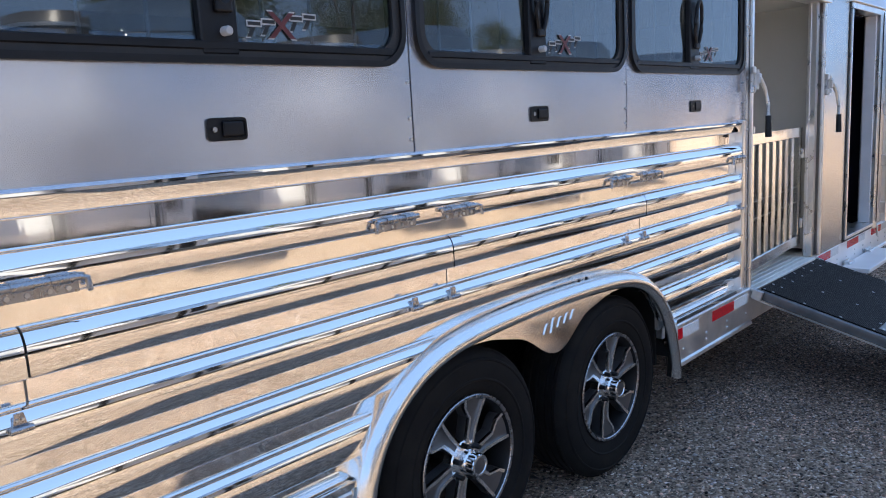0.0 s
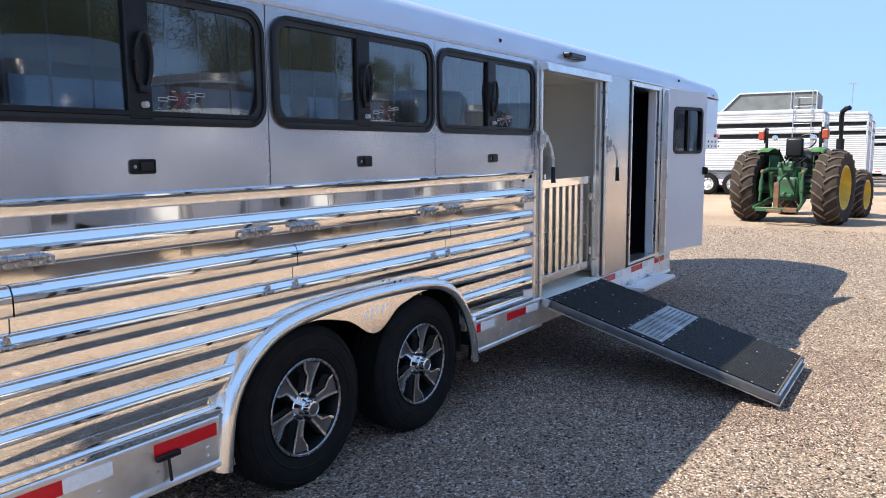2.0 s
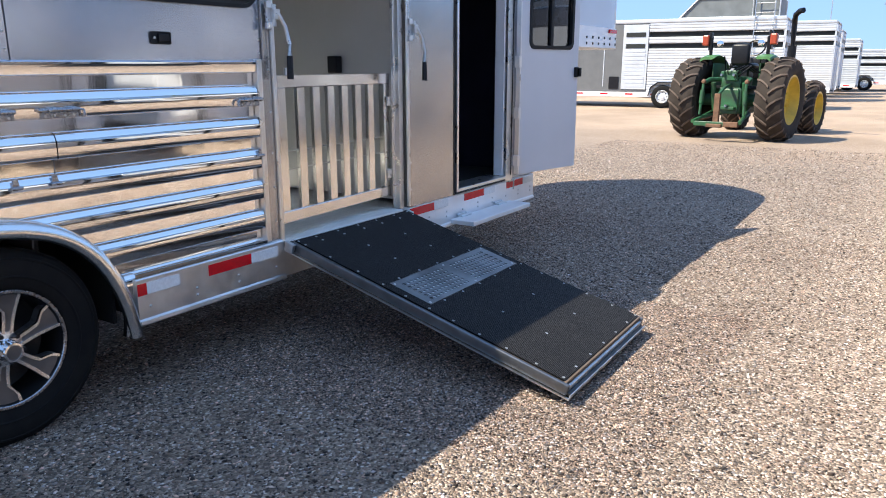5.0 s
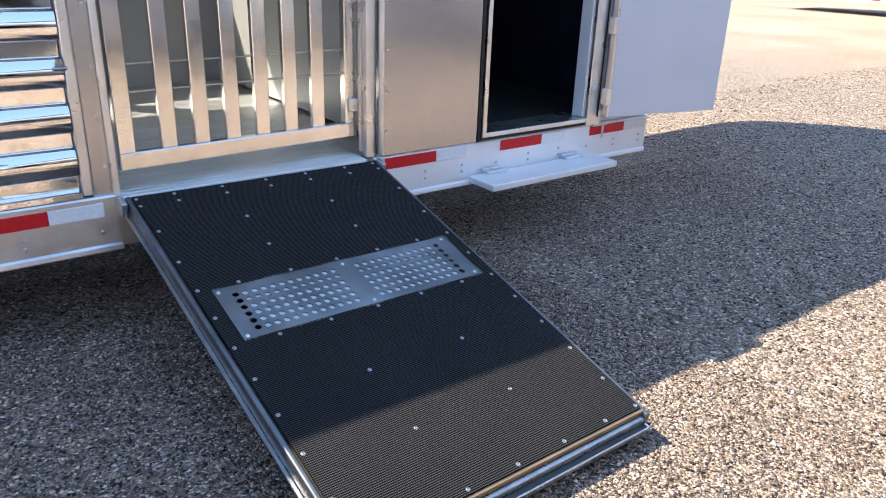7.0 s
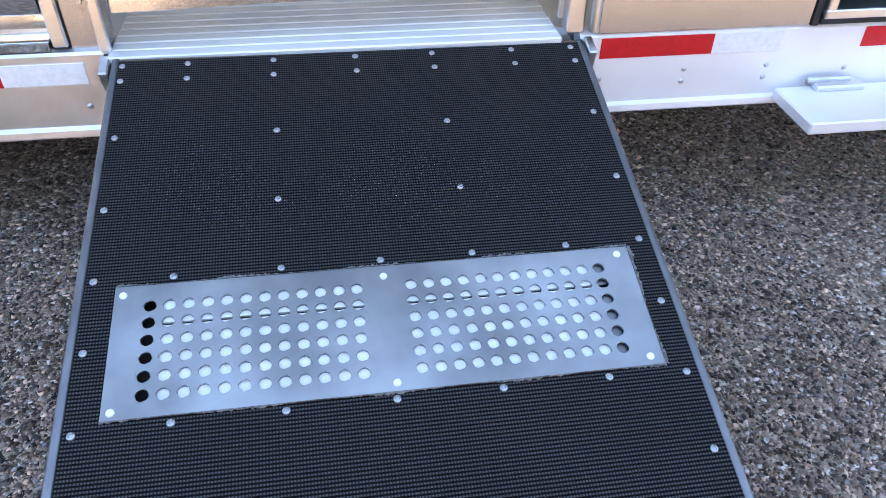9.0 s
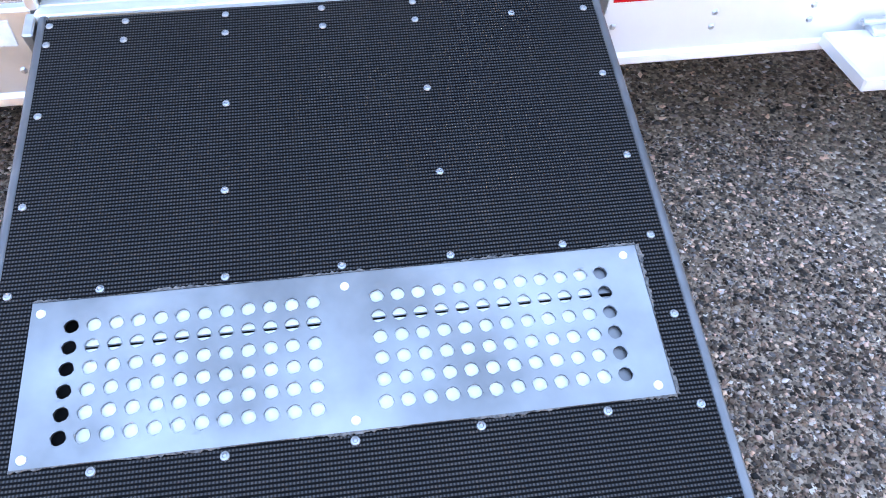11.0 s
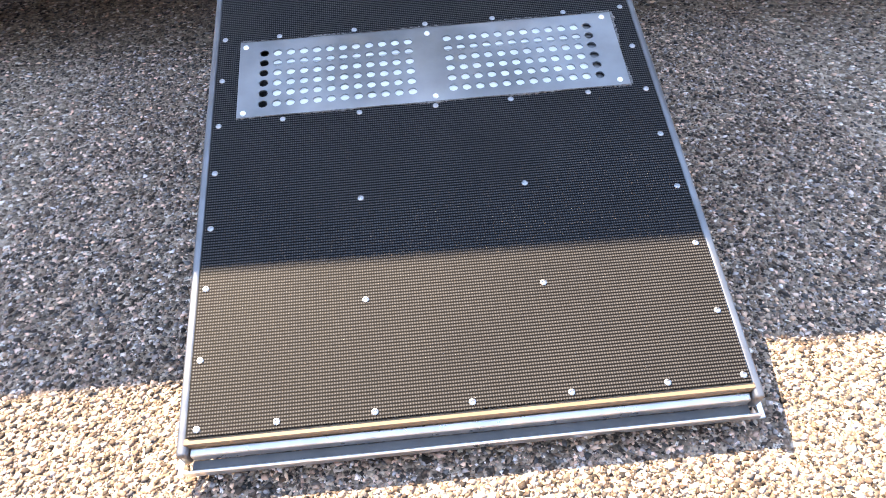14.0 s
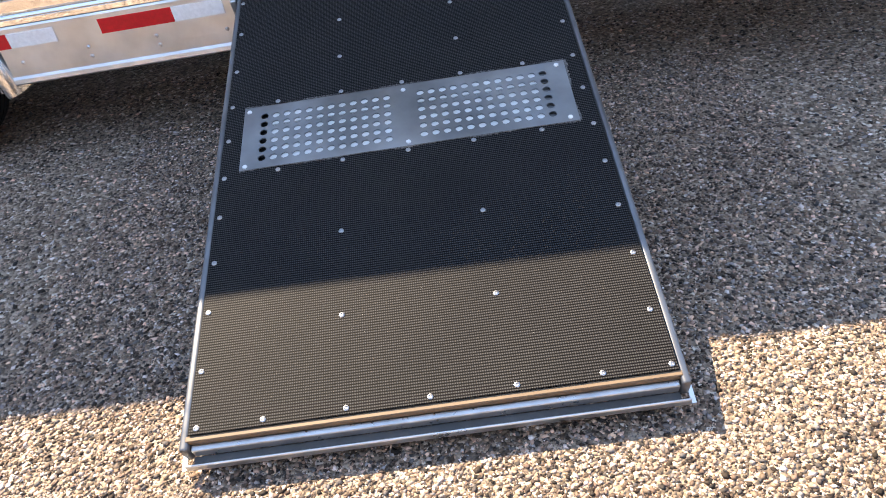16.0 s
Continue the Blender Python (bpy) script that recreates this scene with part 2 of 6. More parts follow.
def gravel_sheet(name):
    m = mat(name, (0.3, 0.25, 0.2), 0.9)
    nt = m.node_tree
    b = nt.nodes["Principled BSDF"]
    co = nt.nodes.new("ShaderNodeTexCoord")

    def ramp(stops):
        r = nt.nodes.new("ShaderNodeValToRGB")
        while len(r.color_ramp.elements) < len(stops):
            r.color_ramp.elements.new(0.5)
        for el, (p, c) in zip(r.color_ramp.elements, stops):
            el.position, el.color = p, (*c, 1)
        return r

    v = nt.nodes.new("ShaderNodeTexVoronoi")
    v.inputs["Scale"].default_value = 95.0
    nt.links.new(co.outputs["Object"], v.inputs["Vector"])
    r = ramp([(0.0, (0.030, 0.025, 0.022)), (0.35, (0.155, 0.118, 0.090)), (0.7, (0.34, 0.262, 0.200)), (0.92, (0.50, 0.405, 0.325)), (1.0, (0.85, 0.79, 0.71))])
    sep = nt.nodes.new("ShaderNodeSeparateColor")
    nt.links.new(v.outputs["Color"], sep.inputs[0])
    nt.links.new(sep.outputs[0], r.inputs[0])
    n = nt.nodes.new("ShaderNodeTexNoise")
    n.inputs["Scale"].default_value, n.inputs["Detail"].default_value = 0.5, 6.0
    nt.links.new(co.outputs["Object"], n.inputs["Vector"])
    far = ramp([(0.35, (0.40, 0.29, 0.20)), (0.65, (0.54, 0.39, 0.275))])
    nt.links.new(n.outputs["Fac"], far.inputs[0])
    # packed sand takes over from loose stones towards the far lot
    sx = nt.nodes.new("ShaderNodeSeparateXYZ")
    nt.links.new(co.outputs["Object"], sx.inputs[0])
    mr = nt.nodes.new("ShaderNodeMapRange")
    mr.inputs[1].default_value, mr.inputs[2].default_value = 10.0, 17.0
    mr.inputs[3].default_value, mr.inputs[4].default_value = 0.15, 0.9
    nt.links.new(sx.outputs[0], mr.inputs[0])
    mix = nt.nodes.new("ShaderNodeMix")
    mix.data_type = "RGBA"
    nt.links.new(mr.outputs[0], mix.inputs[0])
    nt.links.new(r.outputs[0], mix.inputs[6])
    nt.links.new(far.outputs[0], mix.inputs[7])
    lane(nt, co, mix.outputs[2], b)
    bp = nt.nodes.new("ShaderNodeBump")
    bp.inputs["Strength"].default_value, bp.inputs["Distance"].default_value = 1.0, 0.012
    bp.invert = True
    nt.links.new(v.outputs["Distance"], bp.inputs["Height"])
    nt.links.new(bp.outputs[0], b.inputs["Normal"])
    return m


GROUND = gravel_sheet("gravel_ground")


def stone_mat(name):
    """Each stone has a lightness and a hue of its own."""
    m = mat(name, (0.3, 0.25, 0.2), 0.8, bump=0.25, bscale=220.0, spec=0.35)
    nt = m.node_tree
    g = nt.nodes.new("ShaderNodeNewGeometry")

    def ramp(stops, source, mode="LINEAR"):
        r = nt.nodes.new("ShaderNodeValToRGB")
        r.color_ramp.interpolation = mode
        while len(r.color_ramp.elements) < len(stops):
            r.color_ramp.elements.new(0.5)
        for el, (p, c) in zip(r.color_ramp.elements, stops):
            el.position, el.color = p, (*c, 1)
        nt.links.new(source, r.inputs[0])
        return r.outputs[0]

    wn = nt.nodes.new("ShaderNodeTexWhiteNoise")
    wn.noise_dimensions = "1D"
    nt.links.new(g.outputs["Random Per Island"], wn.inputs["W"])
    light = ramp([(0.0, (0.014,) * 3), (0.30, (0.085,) * 3), (0.60, (0.26,) * 3), (0.85, (0.42,) * 3), (0.96, (0.90,) * 3)], g.outputs["Random Per Island"])
    hue = ramp([(0.0, (1.0, 0.705, 0.515)), (0.3, (0.99, 0.69, 0.57)), (0.55, (1.0, 0.75, 0.56)), (0.70, (0.94, 0.765, 0.69)), (0.88, (0.91, 0.85, 0.86))], wn.outputs["Value"])
    mix = nt.nodes.new("ShaderNodeMix")
    mix.data_type, mix.blend_type = "RGBA", "MULTIPLY"
    mix.inputs[0].default_value = 1.0
    nt.links.new(light, mix.inputs[6])
    nt.links.new(hue, mix.inputs[7])
    # dusty and darker drifts over the lot
    co = nt.nodes.new("ShaderNodeTexCoord")
    n = nt.nodes.new("ShaderNodeTexNoise")
    n.inputs["Scale"].default_value, n.inputs["Detail"].default_value = 1.3, 4.0
    nt.links.new(co.outputs["Object"], n.inputs["Vector"])
    drift = ramp([(0.35, (0.78, 0.72, 0.68)), (0.5, (0.98, 0.95, 0.92)), (0.68, (1.18, 1.15, 1.10))], n.outputs["Fac"])
    mul = nt.nodes.new("ShaderNodeMix")
    mul.data_type, mul.blend_type = "RGBA", "MULTIPLY"
    mul.inputs[0].default_value = 1.0
    nt.links.new(mix.outputs[2], mul.inputs[6])
    nt.links.new(drift, mul.inputs[7])
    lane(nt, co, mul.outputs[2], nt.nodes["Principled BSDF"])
    return m


STONE = stone_mat("gravel_stone")


# ---- mesh helpers ----
def thing(name, label, category, m=None, group="", kind=""):
    ob = new(name)
    ob.empty_display_size = 0.2
    if m is not None:
        ob.matrix_world = m
    return tagged(ob, label, category, group, kind)


def part(name, bm, material, parent, label="", smooth=False, m=None):
    me = bpy.data.meshes.new(name)
    bmesh.ops.recalc_face_normals(bm, faces=bm.faces)
    bm.to_mesh(me)
    bm.free()
    me.materials.append(material)
    if smooth:
        me.shade_smooth()
        me.set_sharp_from_angle(angle=radians(38))
    return hang(name, me, parent, label, m)


def hang(name, me, parent, label="", m=None):
    ob = new(name, me)
    ob.parent = parent
    if m is not None:
        ob.matrix_basis = m
    if label:
        ob["label"] = label
    return ob


def box(bm, lo, hi, bevel=0.0, seg=1):
    vs = bmesh.ops.create_cube(bm, size=1.0)["verts"]
    for v in vs:
        v.co = Vector([lo[i] + (v.co[i] + 0.5) * (hi[i] - lo[i]) for i in range(3)])
    if bevel:
        es = list({e for v in vs for e in v.link_edges})
        bmesh.ops.bevel(bm, geom=es, offset=bevel, segments=seg, affect="EDGES", profile=0.5)
    return bm


def boxed(lo, hi, bevel=0.0, seg=1):
    return box(bmesh.new(), lo, hi, bevel, seg)


def rod(bm, a, b, r, n=12, r2=None):
    a, b = Vector(a), Vector(b)
    d = b - a
    q = d.to_track_quat("Z", "Y").to_matrix().to_4x4()
    bmesh.ops.create_cone(bm, cap_ends=True, segments=n, radius1=r, radius2=r if r2 is None else r2, depth=d.length, matrix=Matrix.Translation((a + b) / 2) @ q)
    return bm


def pipe(bm, pts, r, n=10):
    """A round tube along a polyline."""
    pts = [Vector(p) for p in pts]
    rings = []
    for i, p in enumerate(pts):
        d = (pts[min(i + 1, len(pts) - 1)] - pts[max(i - 1, 0)]).normalized()
        q = d.to_track_quat("Z", "Y").to_matrix()
        rings.append([bm.verts.new(p + q @ Vector((r * math.cos(k * math.tau / n), r * math.sin(k * math.tau / n), 0))) for k in range(n)])
    for a, b in zip(rings, rings[1:]):
        for k in range(n):
            bm.faces.new((a[k], a[(k + 1) % n], b[(k + 1) % n], b[k]))
    bm.faces.new(rings[0])
    bm.faces.new(rings[-1])
    return bm


def along_x(bm, prof, x0, x1, wave=None, steps=1):
    """A closed (y, z) outline drawn out along x; wave(x, y, z) shifts it."""
    rings = []
    for i in range(steps + 1):
        x = x0 + (x1 - x0) * i / steps
        rings.append([bm.verts.new((x, y + (wave(x, y, z) if wave else 0), z)) for y, z in prof])
    n = len(prof)
    for a, b in zip(rings, rings[1:]):
        for k in range(n):
            bm.faces.new((a[k], a[(k + 1) % n], b[(k + 1) % n], b[k]))
    bm.faces.new(rings[0])
    bm.faces.new(rings[-1])
    return bm


def rounded(x0, x1, z0, z1, r, n=6):
    pts = []
    for cx, cz, a0 in ((x1 - r, z1 - r, 0), (x0 + r, z1 - r, 90), (x0 + r, z0 + r, 180), (x1 - r, z0 + r, 270)):
        for k in range(n + 1):
            a = radians(a0 + 90 * k / n)
            pts.append((cx + r * math.cos(a), cz + r * math.sin(a)))
    return pts


def ring_plate(bm, outer, inner, y0, y1):
    """A frame between two (x, z) outlines with the same count of points, from y0 to y1."""
    n = len(outer)
    rows = [[bm.verts.new((x, y, z)) for x, z in loop] for loop, y in ((outer, y0), (outer, y1), (inner, y1), (inner, y0))]
    for a, b in zip(rows, rows[1:] + rows[:1]):
        for k in range(n):
            bm.faces.new((a[k], a[(k + 1) % n], b[(k + 1) % n], b[k]))
    return bm


def plate(bm, outline, y0, y1):
    """A solid (x, z) outline from y0 to y1."""
    a = [bm.verts.new((x, y0, z)) for x, z in outline]
    b = [bm.verts.new((x, y1, z)) for x, z in outline]
    n = len(outline)
    for k in range(n):
        bm.faces.new((a[k], a[(k + 1) % n], b[(k + 1) % n], b[k]))
    bm.faces.new(a)
    bm.faces.new(b)
    return bm


def lathe(bm, prof, n=48, axis="y"):
    """(radius, along) outline turned round an axis."""
    rings = []
    for r, h in prof:
        ring = []
        for k in range(n):
            a = math.tau * k / n
            c, s = r * math.cos(a), r * math.sin(a)
            ring.append(bm.verts.new((c, h, s) if axis == "y" else (c, s, h)))
        rings.append(ring)
    for a, b in zip(rings, rings[1:]):
        for k in range(n):
            bm.faces.new((a[k], a[(k + 1) % n], b[(k + 1) % n], b[k]))
    return bm


def panel_with_hole(bm, outer, hole, y0, y1):
    """A rectangular skin (x0, x1, z0, z1) with a rounded (x, z) hole, from y0 to y1."""
    x0, x1, z0, z1 = outer
    n = len(hole)
    q = n // 4
    corners = [(x1, z1), (x0, z1), (x0, z0), (x1, z0)]
    rows = {}
    for y in (y0, y1):
        rows[y] = ([bm.verts.new((x, y, z)) for x, z in hole], [bm.verts.new((x, y, z)) for x, z in corners])
        h, c = rows[y]
        for k in range(4):
            for j in range(q - 1):
                bm.faces.new((c[k], h[k * q + j], h[k * q + j + 1]))
            bm.faces.new((c[k], h[k * q + q - 1], h[((k + 1) * q) % n], c[(k + 1) % 4]))
    (ha, ca), (hb, cb) = rows[y0], rows[y1]
    for k in range(n):
        bm.faces.new((ha[k], ha[(k + 1) % n], hb[(k + 1) % n], hb[k]))
    for k in range(4):
        bm.faces.new((ca[k], ca[(k + 1) % 4], cb[(k + 1) % 4], cb[k]))
    return bm


# ---- ground ----
GROUND_Z = 0.004


def ground_at(x):
    """Level under the horse trailer, then rising gently towards the far lot."""
    return GROUND_Z + 0.0155 * (np.sqrt((x - 3.4) ** 2 + 1.0) + (x - 3.4)) / 2


bm = bmesh.new()
lines = [-400.0, -20.0, 0.0, 1.0, 1.8, 2.4, 2.9, 3.4, 3.9, 4.4, 5.0, 5.8, 7.0, 9.0, 14.0, 60.0, 400.0]
rows = [[bm.verts.new((x, y, float(ground_at(x)))) for y in (-400.0, -30.0, 30.0, 400.0)] for x in lines]
for a, b in zip(rows, rows[1:]):
    for k in range(3):
        bm.faces.new((a[k], b[k], b[k + 1], a[k + 1]))
me = bpy.data.meshes.new("ground")
bm.to_mesh(me)
bm.free()
me.materials.append(GROUND)
tagged(new("ground", me), "tan crushed gravel lot with packed sand further off", "ground", kind="structure")


# ---- horse trailer ----
RAKE = 0.018  # it stands a little nose-high
trailer = thing("horse_trailer", "polished aluminium slant-load horse trailer with pewter upper panels, parked on gravel", "horse trailer", pose(0, 0, 0, 0, -math.degrees(math.atan(RAKE)), 0))
SKIN_Y = -0.015
X_REAR, X_SLAT_REAR, X_SLAT, X_FRONT, X_NOSE = -2.42, -2.262, 1.285, 4.31, 7.05


def slat_profile(z0, bottom):
    """One extruded side slat: rounded nose, groove, proud face, undercut and recessed web."""
    face, web = -0.037, -0.002
    pts = [(web, z0)]
    for k in range(1, 15):
        a = radians(90 * k / 14)
        pts.append((web + (face - web) * math.sin(a) ** 0.85, z0 - 0.050 * (1 - math.cos(a)) ** 1.05))
    pts += [(face + 0.0025, z0 - 0.0515), (face + 0.0025, z0 - 0.0545), (face, z0 - 0.0560), (face + 0.0016, z0 - 0.094), (face + 0.0035, z0 - 0.0965), (face + 0.012, z0 - 0.1000), (web, z0 - 0.1020)]
    pts += [(web + 0.001, z0 - bottom), (0.012, z0 - bottom), (0.012, z0)]
    return pts


def brush_flats(ob, z0):
    """The nose is mirror-bright; the flat faces below it are brushed."""
    ob.data.materials.append(SLAT_FLAT)
    for f in ob.data.polygons:
        if f.center.z < z0 - 0.0548:
            f.material_index = 1


PITCH, Z_A = 0.1503, 1.295


def hammered(x, y, z):
    return 0.0008 * noise.noise((x * 1.6, z * 9.0, 1.7)) + 0.00025 * noise.noise((x * 6.0, z * 14.0, 9.1))


cover_cuts = [(X_SLAT_REAR, -2.1385), (-2.1335, -0.9405), (-0.9355, 0.2675), (0.2725, X_SLAT)]
for i in range(6):
    z0 = Z_A - PITCH * i
    spans = cover_cuts if i == 1 else [(X_SLAT_REAR, X_SLAT)] if i < 3 else [(X_SLAT_REAR, -0.92), (0.02, X_SLAT)] if i == 3 else [(X_SLAT_REAR, -1.22), (0.32, X_SLAT)] if i == 4 else [(X_SLAT_REAR, -1.37), (0.49, X_SLAT)]
    for x0, x1 in spans:
        bm = along_x(bmesh.new(), slat_profile(z0, PITCH - 0.0005 if i < 5 else 0.112), x0, x1, hammered, max(2, int((x1 - x0) / 0.06)))
        if i in (3, 4):
            # the ends are cut to the sweep of the fender
            (xa, za), (xb, zb) = {(3, 0): ((-1.235, 0.694), (-0.93, 0.844)), (3, 1): ((0.33, 0.694), (0.03, 0.844)), (4, 0): ((-1.335, 0.544), (-1.23, 0.694)), (4, 1): ((0.455, 0.544), (0.33, 0.694))}[(i, int(x0 > -1))]
            s = 1 if x0 < -1 else -1
            bmesh.ops.bisect_plane(bm, geom=bm.verts[:] + bm.edges[:] + bm.faces[:], plane_co=(xa, 0, za), plane_no=(s * (zb - za), 0, -s * (xb - xa)), clear_outer=True)
        slat = part("slat" if i != 1 else "vent_cover", bm, POLISHED, trailer, "mirror-polished aluminium side slat" if i != 1 else "polished drop-down vent cover", True)
        brush_flats(slat, z0)
# top trim and the flat mirror strip under the upper panels
bm = along_x(bmesh.new(), [(-0.016, 1.4045), (-0.030, 1.403), (-0.037, 1.397), (-0.037, 1.391), (-0.0345, 1.388), (-0.0300, 1.354), (-0.024, 1.349), (-0.004, 1.347), (0.012, 1.347), (0.012, 1.4045)], X_SLAT_REAR, X_SLAT, hammered, 60)
part("top_trim", bm, POLISHED, trailer, "polished trim strip above the slats", True)
bm = along_x(bmesh.new(), [(-0.003, 1.3465), (-0.002, Z_A + 0.0005), (0.012, Z_A + 0.0005), (0.012, 1.3465)], X_SLAT_REAR, X_SLAT, hammered, 60)
part("side_strip", bm, SLAT_FLAT, trailer, "mirror-polished flat strip", True)
bm = along_x(bmesh.new(), [(-0.030, 0.5425), (-0.044, 0.537), (-0.044, 0.520), (0.012, 0.520), (0.012, 0.5425)], X_SLAT_REAR, -1.385, None, 2)
part("bottom_trim", bm, POLISHED, trailer, "", True)
bm = along_x(bmesh.new(), [(-0.030, 0.5425), (-0.044, 0.537), (-0.044, 0.520), (0.012, 0.520), (0.012, 0.5425)], 0.53, X_SLAT, None, 2)
part("bottom_trim", bm, POLISHED, trailer, "", True)


# spring bolts and keepers on the vent covers
def spring_bolt(x, z, flip=1):
    bm = bmesh.new()
    box(bm, (x - 0.075, -0.037, z - 0.030), (x + 0.075, -0.032, z - 0.004), 0.001)
    rod(bm, (x - 0.085, -0.046, z), (x + 0.075, -0.046, z), 0.0075, 10)
    rod(bm, (x - 0.05, -0.046, z), (x - 0.01, -0.046, z), 0.0105, 10)
    rod(bm, (x + 0.02, -0.046, z), (x + 0.06, -0.046, z), 0.0105, 10)
    pipe(bm, [(x + 0.075 * flip, -0.046, z), (x + 0.088 * flip, -0.050, z - 0.003), (x + 0.090 * flip, -0.052, z - 0.03)], 0.006, 8)
    bolt = part("spring_bolt", bm, ZINC, trailer, "chrome spring bolt on a vent cover", True)
    for k in (-0.055, -0.02, 0.02, 0.055):
        part("rivet", rod(bmesh.new(), (x + k, -0.032, z - 0.020), (x + k, -0.040, z - 0.020), 0.005, 8), STEEL, bolt)


for x, flip in ((-2.10, 1), (-1.165, -1), (-0.905, 1), (0.055, -1), (0.295, 1), (1.235, -1)):
    spring_bolt(x, 1.226, flip)


def keeper(x, z):
    bm = bmesh.new()
    plate(bm, [(x - 0.014, z - 0.010), (x + 0.014, z - 0.010), (x + 0.008, z + 0.018), (x - 0.008, z + 0.018)], -0.041, -0.034)
    rod(bm, (x - 0.020, -0.046, z - 0.012), (x + 0.020, -0.046, z - 0.012), 0.0070, 10)
    k = part("keeper", bm, ZINC, trailer, "small bright cover hinge", True)
    for s in (-0.005, 0.005):
        part("rivet", rod(bmesh.new(), (x + s, -0.041, z + 0.006), (x + s, -0.044, z + 0.006), 0.0028, 8), STEEL, k)


for x in (-2.165, -1.115, -0.953, 0.10, 0.245, 1.275):
    keeper(x, 0.972)

# ---- upper panels with windows ----
WINDOWS = [(-2.225, -1.078), (-1.037, 0.132), (0.175, 1.328)]
PANELS = [(-2.30, -1.060), (-1.054, 0.150), (0.156, 1.338)]
WZ0, WZ1 = 1.638, 2.106


def swirl_badge(parent, x, z, y, s, mirrored=1):
    """A plain maker's mark: a red cross between slanted dark hooks, all edged in white."""
    def stroke(pts, m, lift):
        mx, mz = sum(p[0] for p in pts) / len(pts), sum(p[1] for p in pts) / len(pts)
        rim = [(px + 0.0035 * s * (1 if px > mx else -1), pz + 0.0035 * s * (1 if pz > mz else -1)) for px, pz in pts]
        part("badge_outline", plate(bmesh.new(), rim, y - 0.0006 - lift, y - lift), STICKER_WHITE, parent)
        part("badge_stroke", plate(bmesh.new(), pts, y - 0.0012 - lift, y - 0.0006 - lift), m, parent)

    for k in (-2, -1, 1, 2):
        cx, zz, w = x + mirrored * k * 0.040 * s, z - k * 0.006 * s, 0.006 * s
        h = 0.017 * s
        stroke([(cx - w - 0.010 * s, zz - h), (cx + w - 0.010 * s, zz - h), (cx + w + 0.010 * s, zz + h), (cx - w + 0.010 * s, zz + h)], STICKER_BLACK, 0.0)
        stroke([(cx - 0.012 * s, zz + h - 0.008 * s), (cx + 0.022 * s, zz + h - 0.008 * s), (cx + 0.022 * s, zz + h), (cx - 0.012 * s, zz + h)], STICKER_BLACK, 0.0014)
    for d, lift in ((0.030 * s, 0.0028), (-0.030 * s, 0.0042)):
        w, h = 0.008 * s, 0.030 * s
        stroke([(x - d - w, z - h), (x - d + w, z - h), (x + d + w, z + h), (x + d - w, z + h)], STICKER_RED, lift)


